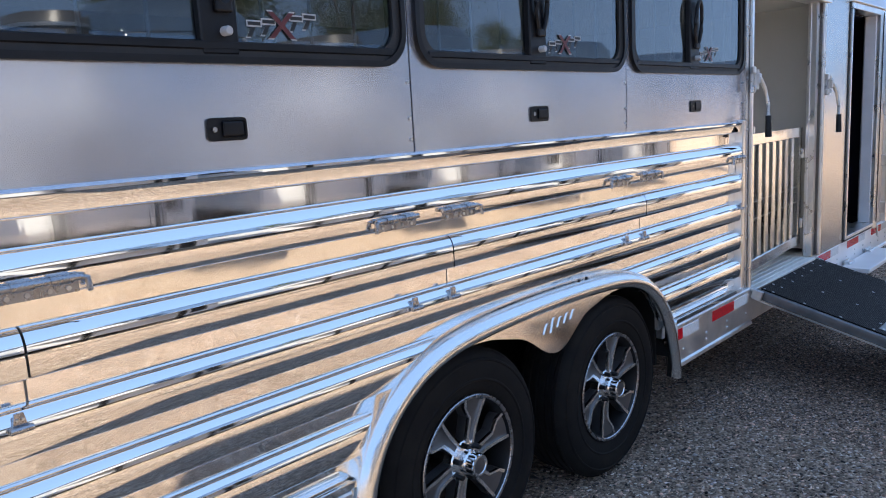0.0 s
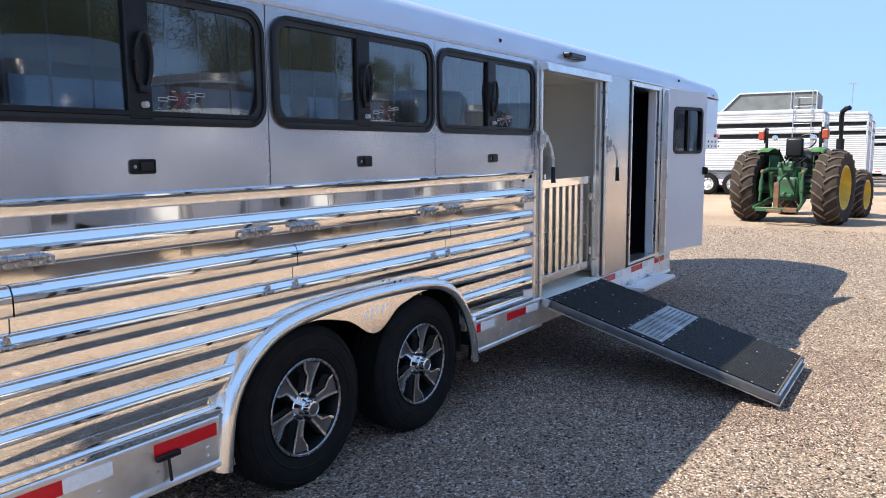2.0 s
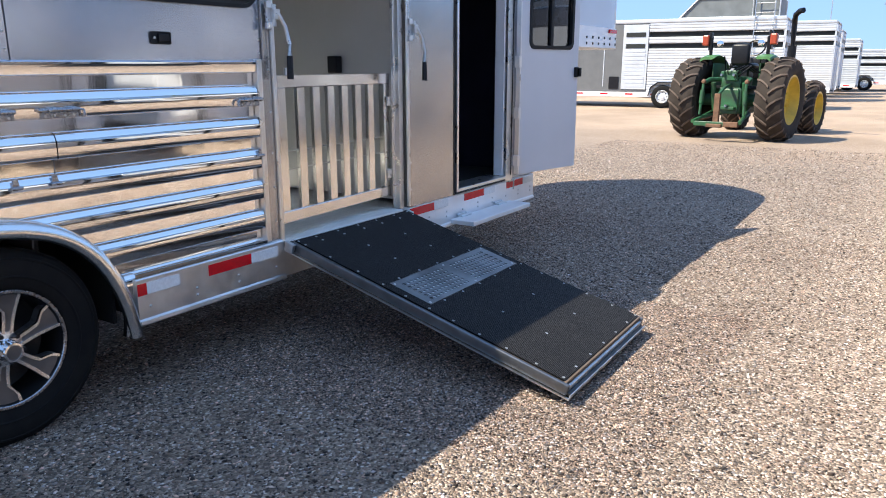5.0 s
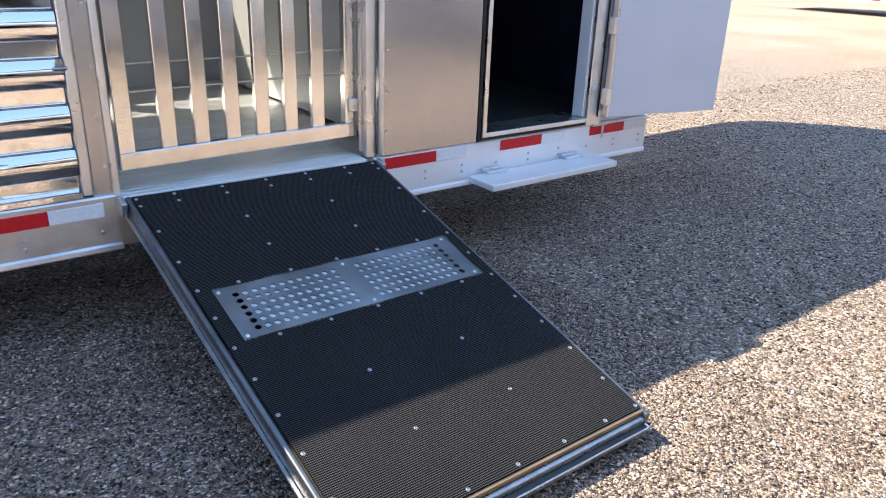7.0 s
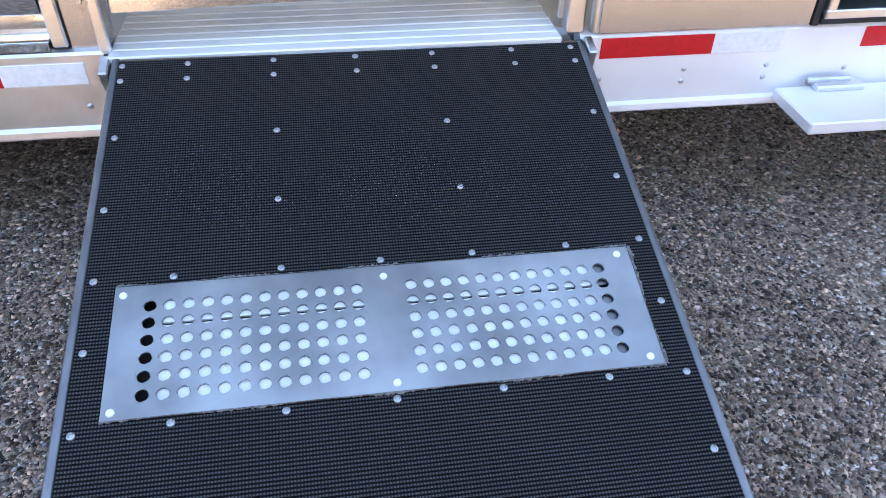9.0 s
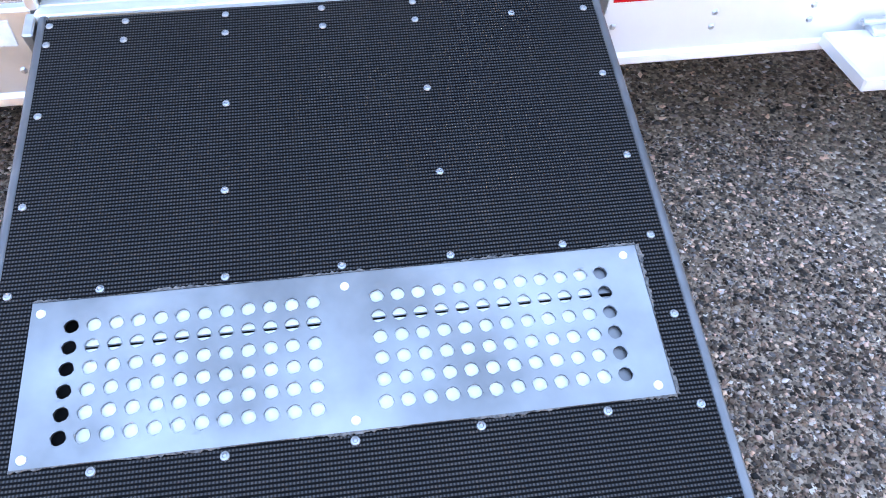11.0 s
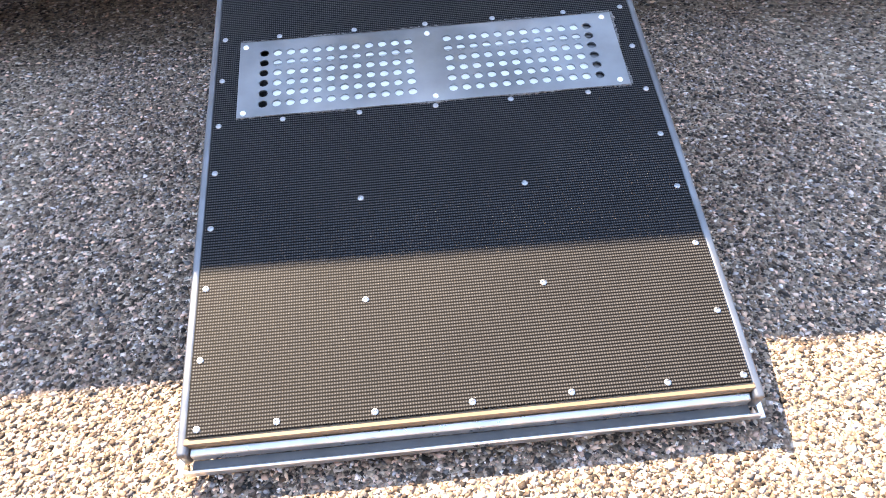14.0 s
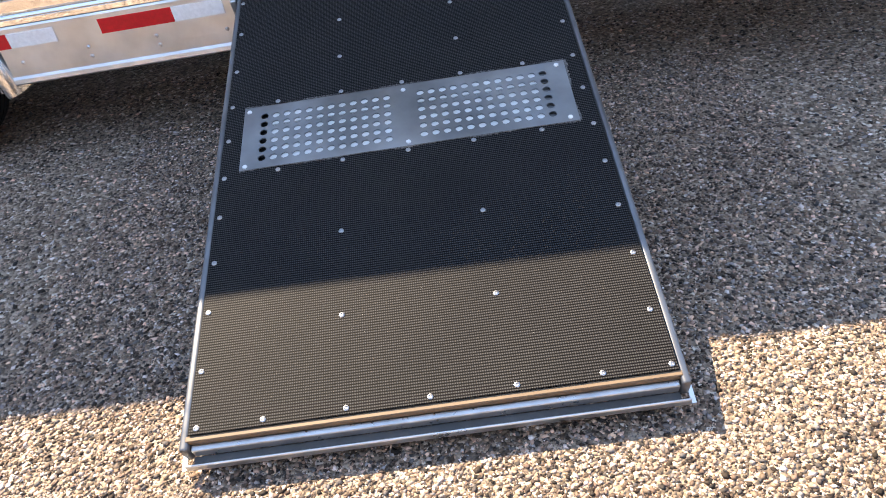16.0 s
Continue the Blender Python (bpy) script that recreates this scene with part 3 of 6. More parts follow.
for (x0, x1), (p0, p1) in zip(WINDOWS, PANELS):
    hole = rounded(x0 + 0.012, x1 - 0.012, WZ0 + 0.012, WZ1 - 0.012, 0.085)
    bm = panel_with_hole(bmesh.new(), (p0, p1, 1.400, 2.138), hole, SKIN_Y, SKIN_Y + 0.022)
    door = part("feed_door", bm, SKIN, trailer, "pewter drop-down feed door panel")
    outer, mid, inner = rounded(x0, x1, WZ0, WZ1, 0.095), rounded(x0 + 0.016, x1 - 0.016, WZ0 + 0.016, WZ1 - 0.016, 0.085), rounded(x0 + 0.042, x1 - 0.042, WZ0 + 0.046, WZ1 - 0.040, 0.062)
    ring_plate(bm := bmesh.new(), outer, mid, -0.032, SKIN_Y)
    part("window_frame", bm, BLACK, door, "black rounded window frame", True)
    ring_plate(bm := bmesh.new(), mid, inner, -0.024, 0.010)
    part("window_seal", bm, SEAL, door, "", True)
    xm = x0 + (x1 - x0) * 0.50
    part("mullion", boxed((xm - 0.047, -0.027, WZ0 + 0.02), (xm + 0.047, 0.006, WZ1 - 0.02), 0.004), BLACK, door, "black centre mullion")
    part("track", boxed((x0 + 0.05, -0.028, WZ0 + 0.030), (x1 - 0.05, -0.006, WZ0 + 0.050), 0.003), BLACK, door)
    for a, b, yy in ((x0 + 0.03, xm - 0.04, -0.008), (xm + 0.04, x1 - 0.03, -0.016)):
        pane = part("pane", boxed((a, yy, WZ0 + 0.035), (b, yy + 0.004, WZ1 - 0.03)), GLASS, door, "tinted window glass")
        pane.visible_shadow = False
    # oval pull and its white lock button
    pull = [(xm + 0.010 + 0.030 * math.sin(math.tau * k / 20), -0.040 - 0.006 * math.cos(math.tau * k / 20), 1.858 + 0.095 * math.cos(math.tau * k / 20)) for k in range(21)]
    part("pull", pipe(bmesh.new(), pull, 0.0085, 8), BLACK, door, "black oval window pull", True)
    part("pull_foot", boxed((xm - 0.012, -0.042, 1.748), (xm + 0.030, -0.026, 1.773), 0.005, 2), BLACK, door)
    part("lock_button", lathe(bmesh.new(), [(0.0001, -0.050), (0.008, -0.050), (0.011, -0.046), (0.011, -0.026)], 16), STICKER_WHITE, door, "white lock button", True, pose(xm + 0.010, 0, 1.708))
    # rods of the face guard behind the glass
    n = 8
    for k in range(1, n):
        x = x0 + (x1 - x0) * k / n
        if abs(x - xm) > 0.03:
            part("guard_rod", rod(bmesh.new(), (x, 0.022, WZ0), (x, 0.022, WZ1), 0.0048, 6), CHALK, door, "white guard rod behind the glass")
    swirl_badge(door, xm + 0.17, 1.730, -0.0164, 1.0, -1)
    # flush latch below the window
    lx = {0: -1.643, 1: -0.436, 2: 0.790}[WINDOWS.index((x0, x1))]
    bm = plate(bmesh.new(), rounded(lx - 0.062, lx + 0.040, 1.468, 1.520, 0.010, 3), SKIN_Y - 0.006, SKIN_Y)
    latch = part("flush_latch", bm, BLACK, door, "black flush paddle latch")
    part("paddle", boxed((lx - 0.026, SKIN_Y - 0.011, 1.476), (lx + 0.032, SKIN_Y - 0.006, 1.513), 0.006, 2), BLACK, latch)
    part("key_lock", rod(bmesh.new(), (lx - 0.045, SKIN_Y - 0.006, 1.494), (lx - 0.045, SKIN_Y - 0.010, 1.494), 0.006, 12), ZINC, latch)
    for z in (1.44, 1.50, 1.60, 1.72, 2.03):
        part("rivet", rod(bmesh.new(), (p1 - 0.010, SKIN_Y, z), (p1 - 0.010, SKIN_Y - 0.004, z), 0.005, 8), STEEL, door)

# ---- rear corner, posts, jambs ----
part("rear_post", boxed((X_REAR, -0.030, 0.33), (-2.264, 0.06, 2.136), 0.012, 2), SATIN, trailer, "satin aluminium rear corner post")
part("bumper_stop", rod(bmesh.new(), (-2.32, -0.03, 0.905), (-2.32, -0.052, 0.905), 0.017, 16), BLACK, trailer, "round black rubber stop")
part("end_trim", boxed((1.289, -0.040, 0.525), (1.322, 0.02, 1.412), 0.004), SATIN, trailer, "satin trim strip that closes the slat ends")
part("post", boxed((1.324, -0.030, 0.507), (1.398, 0.05, 1.410), 0.003), PAINTED, trailer, "riveted pewter door post")
part("post", boxed((1.342, -0.030, 1.411), (1.398, 0.05, 2.136), 0.003), PAINTED, trailer)
part("post_flange", boxed((1.385, -0.046, 0.507), (1.408, -0.031, 2.085), 0.003), SATIN, trailer)
part("jamb", boxed((2.428, -0.040, 0.507), (2.470, 0.012, 2.095), 0.003), SATIN, trailer)
part("jamb_lip", boxed((2.418, -0.006, 0.53), (2.427, 0.010, 2.09)), SATIN, trailer)
part("hinge_post", rod(bmesh.new(), (2.486, -0.064, 0.520), (2.486, -0.064, 2.08), 0.012, 12), SATIN, trailer, "round hinge post", True)
for z in (0.62, 0.79, 0.96, 1.16, 1.36, 1.62, 1.88):
    part("rivet", rod(bmesh.new(), (1.368, -0.030, z), (1.368, -0.035, z), 0.006, 8), STEEL, trailer)
    part("rivet", rod(bmesh.new(), (2.520, -0.056, z), (2.520, -0.061, z), 0.006, 8), STEEL, trailer)
part("header", boxed((1.398, -0.085, 2.075), (2.53, 0.03, 2.128), 0.004), SATIN, trailer, "drip-rail header over the opening")
part("header_lip", boxed((1.398, -0.092, 2.072), (2.53, -0.083, 2.088), 0.002), SATIN, trailer)
part("side_panel", boxed((2.500, -0.056, 0.507), (3.030, 0.0, 2.136), 0.003), PAINTED, trailer, "pewter side panel between the doors")
part("panel_seal", boxed((3.032, -0.060, 0.507), (3.048, 0.0, 2.132)), SEAL, trailer)
# tack door frame
part("door_frame", boxed((3.054, -0.072, 0.527), (3.078, 0.04, 2.081), 0.003), SATIN, trailer)
part("door_frame", boxed((3.772, -0.072, 0.507), (3.880, 0.04, 2.115), 0.003), SATIN, trailer)
part("door_seal", boxed((3.846, -0.076, 0.55), (3.854, -0.070, 2.105)), SEAL, trailer)
part("door_frame", boxed((3.050, -0.073, 2.082), (3.880, 0.041, 2.122), 0.003), SATIN, trailer)
part("jamb_return", boxed((3.762, -0.045, 0.551), (3.771, 0.030, 2.081), 0.002), WHITE_RAIL, trailer, "white return of the door jamb")
part("door_sill", boxed((3.052, -0.074, 0.527), (3.770, 0.10, 0.549), 0.003), SATIN, trailer)
# added black strip that draws the shaded gap below the sill
part("sill_gap", boxed((3.052, -0.064, 0.511), (3.770, 0.09, 0.526)), SEAL, trailer, "dark strip for the shaded gap under the sill")
part("door_drip", boxed((3.03, -0.090, 2.123), (3.92, -0.02, 2.134), 0.003), SATIN, trailer)
part("front_panel", boxed((3.882, -0.030, 0.507), (X_FRONT, 0.0, 2.136), 0.003), WHITE, trailer, "white front side panel")

# tack door, folded back against the front panel
HINGE, SWING = Vector((3.872, -0.100, 0)), radians(-12.8)
dm = Matrix.Translation(HINGE) @ Matrix.Rotation(SWING, 4, "Z")
hole = rounded(0.098, 0.636, 1.506, 1.936, 0.055)
bm = panel_with_hole(bmesh.new(), (0.0, 0.724, 0.560, 2.098), hole, -0.038, 0.0)
tack_door = part("tack_door", bm, WHITE, trailer, "open white tack-room door with a small window", m=dm)
ring_plate(bm := bmesh.new(), rounded(0.088, 0.646, 1.496, 1.946, 0.06), rounded(0.116, 0.618, 1.524, 1.918, 0.04), -0.046, 0.006)
part("window_frame", bm, BLACK, tack_door, "black window frame", True)
part("mullion", boxed((0.352, -0.040, 1.520), (0.382, -0.002, 1.922)), BLACK, tack_door)
pane = part("pane", boxed((0.106, -0.022, 1.514), (0.628, -0.018, 1.928)), DARK_GLASS, tack_door, "tinted window glass")
pane.visible_shadow = False
part("door_edge", boxed((-0.014, -0.040, 0.558), (-0.001, 0.002, 2.096), 0.002), SATIN, tack_door)
part("door_lock", boxed((0.668, -0.062, 1.282), (0.712, -0.038, 1.362), 0.006, 2), BLACK, tack_door, "black door latch")
part("latch_grip", boxed((0.696, -0.078, 1.287), (0.724, -0.060, 1.357), 0.006, 2), BLACK, tack_door)
for z in (0.62, 0.98, 1.36, 1.98):
    part("hinge", boxed((-0.030, -0.046, z), (0.0, 0.004, z + 0.085), 0.004), SATIN, tack_door)


# hold-back lever latches
def lever_latch(x, y, z):
    bm = boxed((x - 0.035, y - 0.014, z - 0.055), (x + 0.010, y, z + 0.055), 0.004)
    base = part("latch_plate", bm, STEEL, trailer, "cam lever latch with black grip")
    part("latch_foot", boxed((x - 0.045, y - 0.026, z - 0.065), (x - 0.010, y - 0.004, z - 0.030), 0.004), SATIN, base)
    part("latch_foot", boxed((x - 0.045, y - 0.026, z + 0.030), (x - 0.010, y - 0.004, z + 0.065), 0.004), SATIN, base)
    part("latch_barrel", rod(bmesh.new(), (x, y - 0.022, z - 0.050), (x, y - 0.022, z + 0.050), 0.013, 12), STEEL, base, "", True)
    part("latch_ear", boxed((x - 0.012, y - 0.040, z - 0.020), (x + 0.030, y - 0.012, z + 0.030), 0.004), STEEL, base)
    part("lever", pipe(bmesh.new(), [(x + 0.020, y - 0.035, z + 0.005), (x + 0.045, y - 0.050, z - 0.05), (x + 0.056, y - 0.062, z - 0.13), (x + 0.050, y - 0.066, z - 0.19)], 0.010, 8), STEEL, base, "", True)
    part("grip", rod(bmesh.new(), (x + 0.050, y - 0.066, z - 0.185), (x + 0.044, y - 0.070, z - 0.295), 0.0145, 10, 0.017), BLACK, base, "black rubber grip", True)


lever_latch(1.385, -0.046, 1.612)
lever_latch(2.512, -0.072, 1.585)

# ---- stall gate in the opening ----
GX0, GX1, GZ0, GZ1 = 1.422, 2.424, 0.590, 1.336


def gate_bar(name, lo, hi, parent):
    return part(name, boxed(lo, hi, 0.003), GATE, parent)


gate = part("stall_gate", boxed((GX0, -0.030, GZ0), (GX1, 0.008, GZ0 + 0.062), 0.004), GATE, trailer, "satin aluminium slatted stall gate, a little ajar", m=Matrix.Translation((GX0, -0.012, 0)) @ Matrix.Rotation(radians(3.4), 4, "Z") @ Matrix.Translation((-GX0, 0.012, 0)))
gate_bar("gate_rail", (GX0, -0.030, GZ1 - 0.062), (GX1, 0.008, GZ1), gate)
gate_bar("gate_stile", (GX0 + 0.001, -0.0295, GZ0 + 0.062), (GX0 + 0.060, 0.0075, GZ1 - 0.062), gate)
gate_bar("gate_stile", (GX1 - 0.060, -0.0295, GZ0 + 0.062), (GX1 - 0.001, 0.0075, GZ1 - 0.062), gate)
for k in range(6):
    x = GX0 + 0.060 + (GX1 - GX0 - 0.120) * (k + 1) / 7.0
    gate_bar("gate_slat", (x - 0.029, -0.024, GZ0 + 0.062), (x + 0.029, 0.002, GZ1 - 0.062), gate)
for z in (0.86, 0.955):
    part("gate_wire", rod(bmesh.new(), (GX0 + 0.05, 0.004, z), (GX1 - 0.05, 0.004, z), 0.004, 6), STEEL, gate)
for z in (0.70, 1.14):
    part("gate_hinge", boxed((GX1 - 0.045, -0.046, z), (GX1 + 0.052, -0.031, z + 0.058), 0.004), SATIN, gate)
part("gate_catch", boxed((1.50, -0.018, GZ1), (1.53, -0.004, GZ1 + 0.035), 0.003), STEEL, gate)

# ---- rub rail with reflectors ----
RAIL = [(-0.030, 0.5195), (-0.044, 0.5165), (-0.048, 0.510), (-0.048, 0.340), (-0.058, 0.333), (-0.060, 0.318), (-0.050, 0.310), (0.0, 0.310), (0.0, 0.5195)]
for x0, x1, m, lab in ((X_REAR, -1.405, MILL, "mill aluminium rub rail"), (0.528, 1.392, MILL, "mill aluminium rub rail"), (2.462, X_FRONT, WHITE_RAIL, "white rub rail")):
    drop = 0.014 if m is WHITE_RAIL else 0.0
    rail = part("rub_rail", along_x(bmesh.new(), [(y, z - drop) for y, z in RAIL], x0, x1, None, 2), m, trailer, lab)
    n = int((x1 - x0) / 0.19)
    for k in range(n):
        x = x0 + 0.06 + (x1 - x0 - 0.12) * k / max(1, n - 1)
        for z in (0.372, 0.405) if k % 3 else (0.388,):
            part("rivet", rod(bmesh.new(), (x, -0.048, z), (x, -0.053, z), 0.0075, 10, 0.004), STEEL, rail)
part("entry_rail", boxed((1.392, -0.030, 0.318), (2.448, 0.0, 0.485)), MILL, trailer, "mill aluminium edge under the ramp hinge")
for x0, x1, m in ((-2.317, -2.038, RED), (-2.038, -1.862, TAPE), (-1.700, -1.421, RED), (-1.862, -1.70, MILL), (0.530, 0.575, RED), (0.575, 0.745, TAPE), (0.905, 1.166, RED), (1.166, 1.345, TAPE),
                  (2.515, 2.797, RED), (2.797, 2.975, TAPE), (3.190, 3.470, RED), (3.470, 3.640, TAPE), (3.83, 4.110, RED), (4.110, 4.290, TAPE)):
    if m is not MILL:
        part("reflector", boxed((x0, -0.0508, 0.443), (x1, -0.048, 0.494), 0.0008), m, trailer, "red reflective tape" if m is RED else "white reflective tape")
# drain valve on the rear rail
valve = part("drain_valve", boxed((-1.70, -0.072, 0.430), (-1.60, -0.050, 0.452), 0.005, 2), BLACK, trailer, "black T-handle valve")
part("valve_stem", rod(bmesh.new(), (-1.65, -0.062, 0.432), (-1.645, -0.066, 0.345), 0.006, 8), BLACK, valve)
# entry step
step = part("step", boxed((2.985, -0.248, 0.316), (3.850, -0.062, 0.348), 0.004), WHITE_RAIL, trailer, "white folding entry step")
for x in (3.08, 3.62):
    part("step_hinge", boxed((x, -0.10, 0.346), (x + 0.13, -0.055, 0.362), 0.004), SATIN, step)
    part("hinge_pin", rod(bmesh.new(), (x - 0.015, -0.066, 0.366), (x + 0.10, -0.066, 0.366), 0.009, 10), STEEL, step)
hb = part("door_holdback", boxed((3.84, -0.066, 0.492), (3.95, -0.052, 0.512), 0.004), STEEL, trailer, "small steel hold-back catch")
part("catch_pin", rod(bmesh.new(), (3.91, -0.070, 0.505), (3.91, -0.070, 0.43), 0.006, 8), STEEL, hb)

# ---- roof ----
half = [(0.0, 2.132), (-0.022, 2.138), (-0.024, 2.152), (-0.012, 2.158), (-0.010, 2.208), (0.002, 2.255), (0.026, 2.295), (0.066, 2.327), (0.125, 2.348), (0.30, 2.365)]
prof = half + [(1.06, 2.395)] + [(2.12 - y, z) for y, z in reversed(half)]
bm = bmesh.new()
along_x(bm, prof + [(2.10, 2.098), (0.02, 2.098)], X_REAR, 4.62, None, 8)
part("roof", bm, ROOF, trailer, "white radiused roof rail and roof skin", True)
bm = bmesh.new()
rings = []
for x, drop, pinch in ((4.623, 0.0, 0.0), (4.9, 0.02, 0.0), (5.5, 0.04, 0.0), (X_NOSE - 1.05, 0.06, 0.0), (X_NOSE - 0.78, 0.075, 0.034), (X_NOSE - 0.52, 0.09, 0.14), (X_NOSE - 0.30, 0.11, 0.30), (X_NOSE - 0.14, 0.13, 0.50), (X_NOSE - 0.04, 0.15, 0.73), (X_NOSE, 0.17, 0.97)):
    ring = []
    for y, z in prof + [(2.10, 2.098), (0.02, 2.098)]:
        zz = z - drop * max(0.0, (z - 2.098) / 0.297)
        ring.append(bm.verts.new((x, 1.06 + (y - 1.06) * (1 - pinch), zz)))
    rings.append(ring)
for a, b in zip(rings, rings[1:]):
    for k in range(len(a)):
        bm.faces.new((a[k], a[(k + 1) % len(a)], b[(k + 1) % len(a)], b[k]))
bm.faces.new(rings[0])
bm.faces.new(rings[-1])
part("roof_nose", bm, ROOF, trailer, "white roof sloping over the gooseneck", True)
for x, z in ((-1.1, 2.215), (0.88, 2.215), (4.56, 2.235), (5.9, 2.16)):
    part("roof_light", lathe(bmesh.new(), [(0.0001, -0.014), (0.010, -0.012), (0.013, -0.004), (0.013, 0.01)], 14), BLACK, trailer, "", True, pose(x, -0.005, z))
lamp = part("loading_lamp", boxed((1.80, -0.060, 2.200), (2.09, 0.01, 2.240), 0.010, 2), BLACK, trailer, "black loading lamp above the opening")
part("lamp_lens", boxed((1.82, -0.064, 2.206), (2.07, -0.059, 2.233), 0.004), SMOKED, lamp, "smoked lamp lens")

# ---- gooseneck nose ----
NZ0 = 1.538
plan = [(X_FRONT, -0.015)] + [(X_NOSE - 1.05 * (1 - math.sin(radians(9 * k))), 1.06 - 1.075 * math.cos(radians(9 * k))) for k in range(21)] + [(X_FRONT, 2.135)]
bm = bmesh.new()
lo = [bm.verts.new((x, y, NZ0 + 0.19)) for x, y in plan]
hi = [bm.verts.new((x, y, 2.112)) for x, y in plan]
for k in range(len(plan)):
    bm.faces.new((lo[k], lo[(k + 1) % len(plan)], hi[(k + 1) % len(plan)], hi[k]))
bm.faces.new(lo)
part("gooseneck", bm, WHITE, trailer, "white gooseneck over the hitch", True)
bm = bmesh.new()
lo = [bm.verts.new((x, y - 0.012 if y < 1 else y + 0.012, NZ0)) for x, y in plan]
hi = [bm.verts.new((x, y - 0.012 if y < 1 else y + 0.012, NZ0 + 0.188)) for x, y in plan]
for k in range(len(plan)):
    bm.faces.new((lo[k], lo[(k + 1) % len(plan)], hi[(k + 1) % len(plan)], hi[k]))
bm.faces.new(lo)
bm.faces.new(hi)
band = part("gooseneck_band", bm, WHITE_RAIL, trailer, "riveted white lower band of the gooseneck", True)
part("marker_light", boxed((5.95, -0.045, NZ0 + 0.14), (6.15, -0.027, NZ0 + 0.175), 0.004), RED, band, "red marker light")
for x in (5.40, 5.55, 5.70, 5.85, 6.00, 6.15):
    for z in (0.035, 0.09):
        part("rivet", rod(bmesh.new(), (x, -0.027, NZ0 + z), (x, -0.033, NZ0 + z), 0.012, 10), BLACK, band)
# gooseneck coupler post and landing legs
part("coupler", rod(bmesh.new(), (5.75, 1.06, 0.75), (5.75, 1.06, NZ0), 0.075, 16), BLACK, trailer, "black hitch coupler post", True)
for y in (0.75, 1.37):
    part("landing_leg", rod(bmesh.new(), (4.70, y, 0.02), (4.70, y, NZ0), 0.05, 12), BLACK, trailer, "black landing leg")
    part("leg_foot", boxed((4.60, y - 0.10, 0.0), (4.80, y + 0.10, 0.022), 0.004), BLACK, trailer)

# ---- shell: far side, ends, floor, linings ----
part("floor_deck", boxed((X_REAR, 0.43, 0.455), (X_FRONT, 2.12, 0.505)), MILL, trailer, "aluminium plank floor")
part("floor_deck", boxed((X_REAR, 0.002, 0.455), (-1.346, 0.43, 0.505)), MILL, trailer, "aluminium plank floor")
part("floor_deck", boxed((0.476, 0.002, 0.455), (X_FRONT, 0.43, 0.505)), MILL, trailer, "aluminium plank floor")
for k in range(26):
    y = -0.072 + k * 0.038
    part("floor_plank", boxed((1.402, y, 0.494), (2.41, y + 0.0365, 0.512), 0.003), PLANK, trailer, "ribbed aluminium floor plank" if k == 0 else "")
part("backing", boxed((X_REAR, 0.012, 0.80), (1.32, 0.030, 1.62)), LINING, trailer)
part("backing", boxed((X_REAR, 0.012, 0.50), (-1.33, 0.030, 0.80)), LINING, trailer)
part("backing", boxed((0.46, 0.012, 0.50), (1.32, 0.030, 0.80)), LINING, trailer)
part("wall_rear", boxed((X_REAR, 0.06, 0.33), (X_REAR + 0.03, 2.12, 2.11)), SATIN, trailer, "aluminium rear wall")
far_holes = [(-2.2, -1.15), (-1.05, 0.0), (0.1, 1.15), (1.35, 2.35)]
for z0, z1 in ((0.33, 1.42), (2.0, 2.11)):
    part("far_wall", boxed((X_REAR, 2.09, z0), (X_FRONT, 2.12, z1)), LINING, trailer, "grey lined far wall")
edges = [X_REAR] + [v for h in far_holes for v in h] + [X_FRONT]
for a, b in zip(edges[0::2], edges[1::2]):
    part("far_wall", boxed((a, 2.09, 1.42), (b, 2.12, 2.0)), LINING, trailer)
for a, b in far_holes:
    pane = part("far_pane", boxed((a, 2.10, 1.42), (b, 2.106, 2.0)), GLASS, trailer, "tinted far-side window glass")
    pane.visible_shadow = False
part("partition", boxed((2.62, 0.0, 0.524), (2.65, 2.09, 2.098)), LINING, trailer, "grey partition to the tack room")
part("wall_front", boxed((X_FRONT - 0.03, 0.0, 0.33), (X_FRONT, 2.12, 2.098)), WHITE, trailer, "white front wall")
# the tack room's shade is put into its near-black lining and floor
part("tack_lining", boxed((2.655, 2.06, 0.524), (X_FRONT - 0.03, 2.085, 2.09)), UNLIT_ROOM, trailer, "tack room lining, coloured near-black for the unlit room")
part("tack_lining", boxed((2.652, 0.045, 0.524), (2.672, 2.05, 2.09)), UNLIT_ROOM, trailer)
part("tack_lining", boxed((X_FRONT - 0.06, 0.045, 0.524), (X_FRONT - 0.035, 2.05, 2.09)), UNLIT_ROOM, trailer)
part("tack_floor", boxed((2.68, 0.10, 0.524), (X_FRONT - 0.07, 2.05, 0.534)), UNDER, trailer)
part("tack_lining", boxed((3.90, 0.002, 0.53), (X_FRONT - 0.07, 0.03, 2.09)), UNLIT_ROOM, trailer)
part("tack_ceiling", boxed((2.68, 0.045, 2.075), (X_FRONT - 0.07, 2.05, 2.09)), UNLIT_ROOM, trailer)
part("ceiling_liner", boxed((X_REAR + 0.03, 0.03, 2.085), (2.62, 2.09, 2.097)), LINING, trailer)
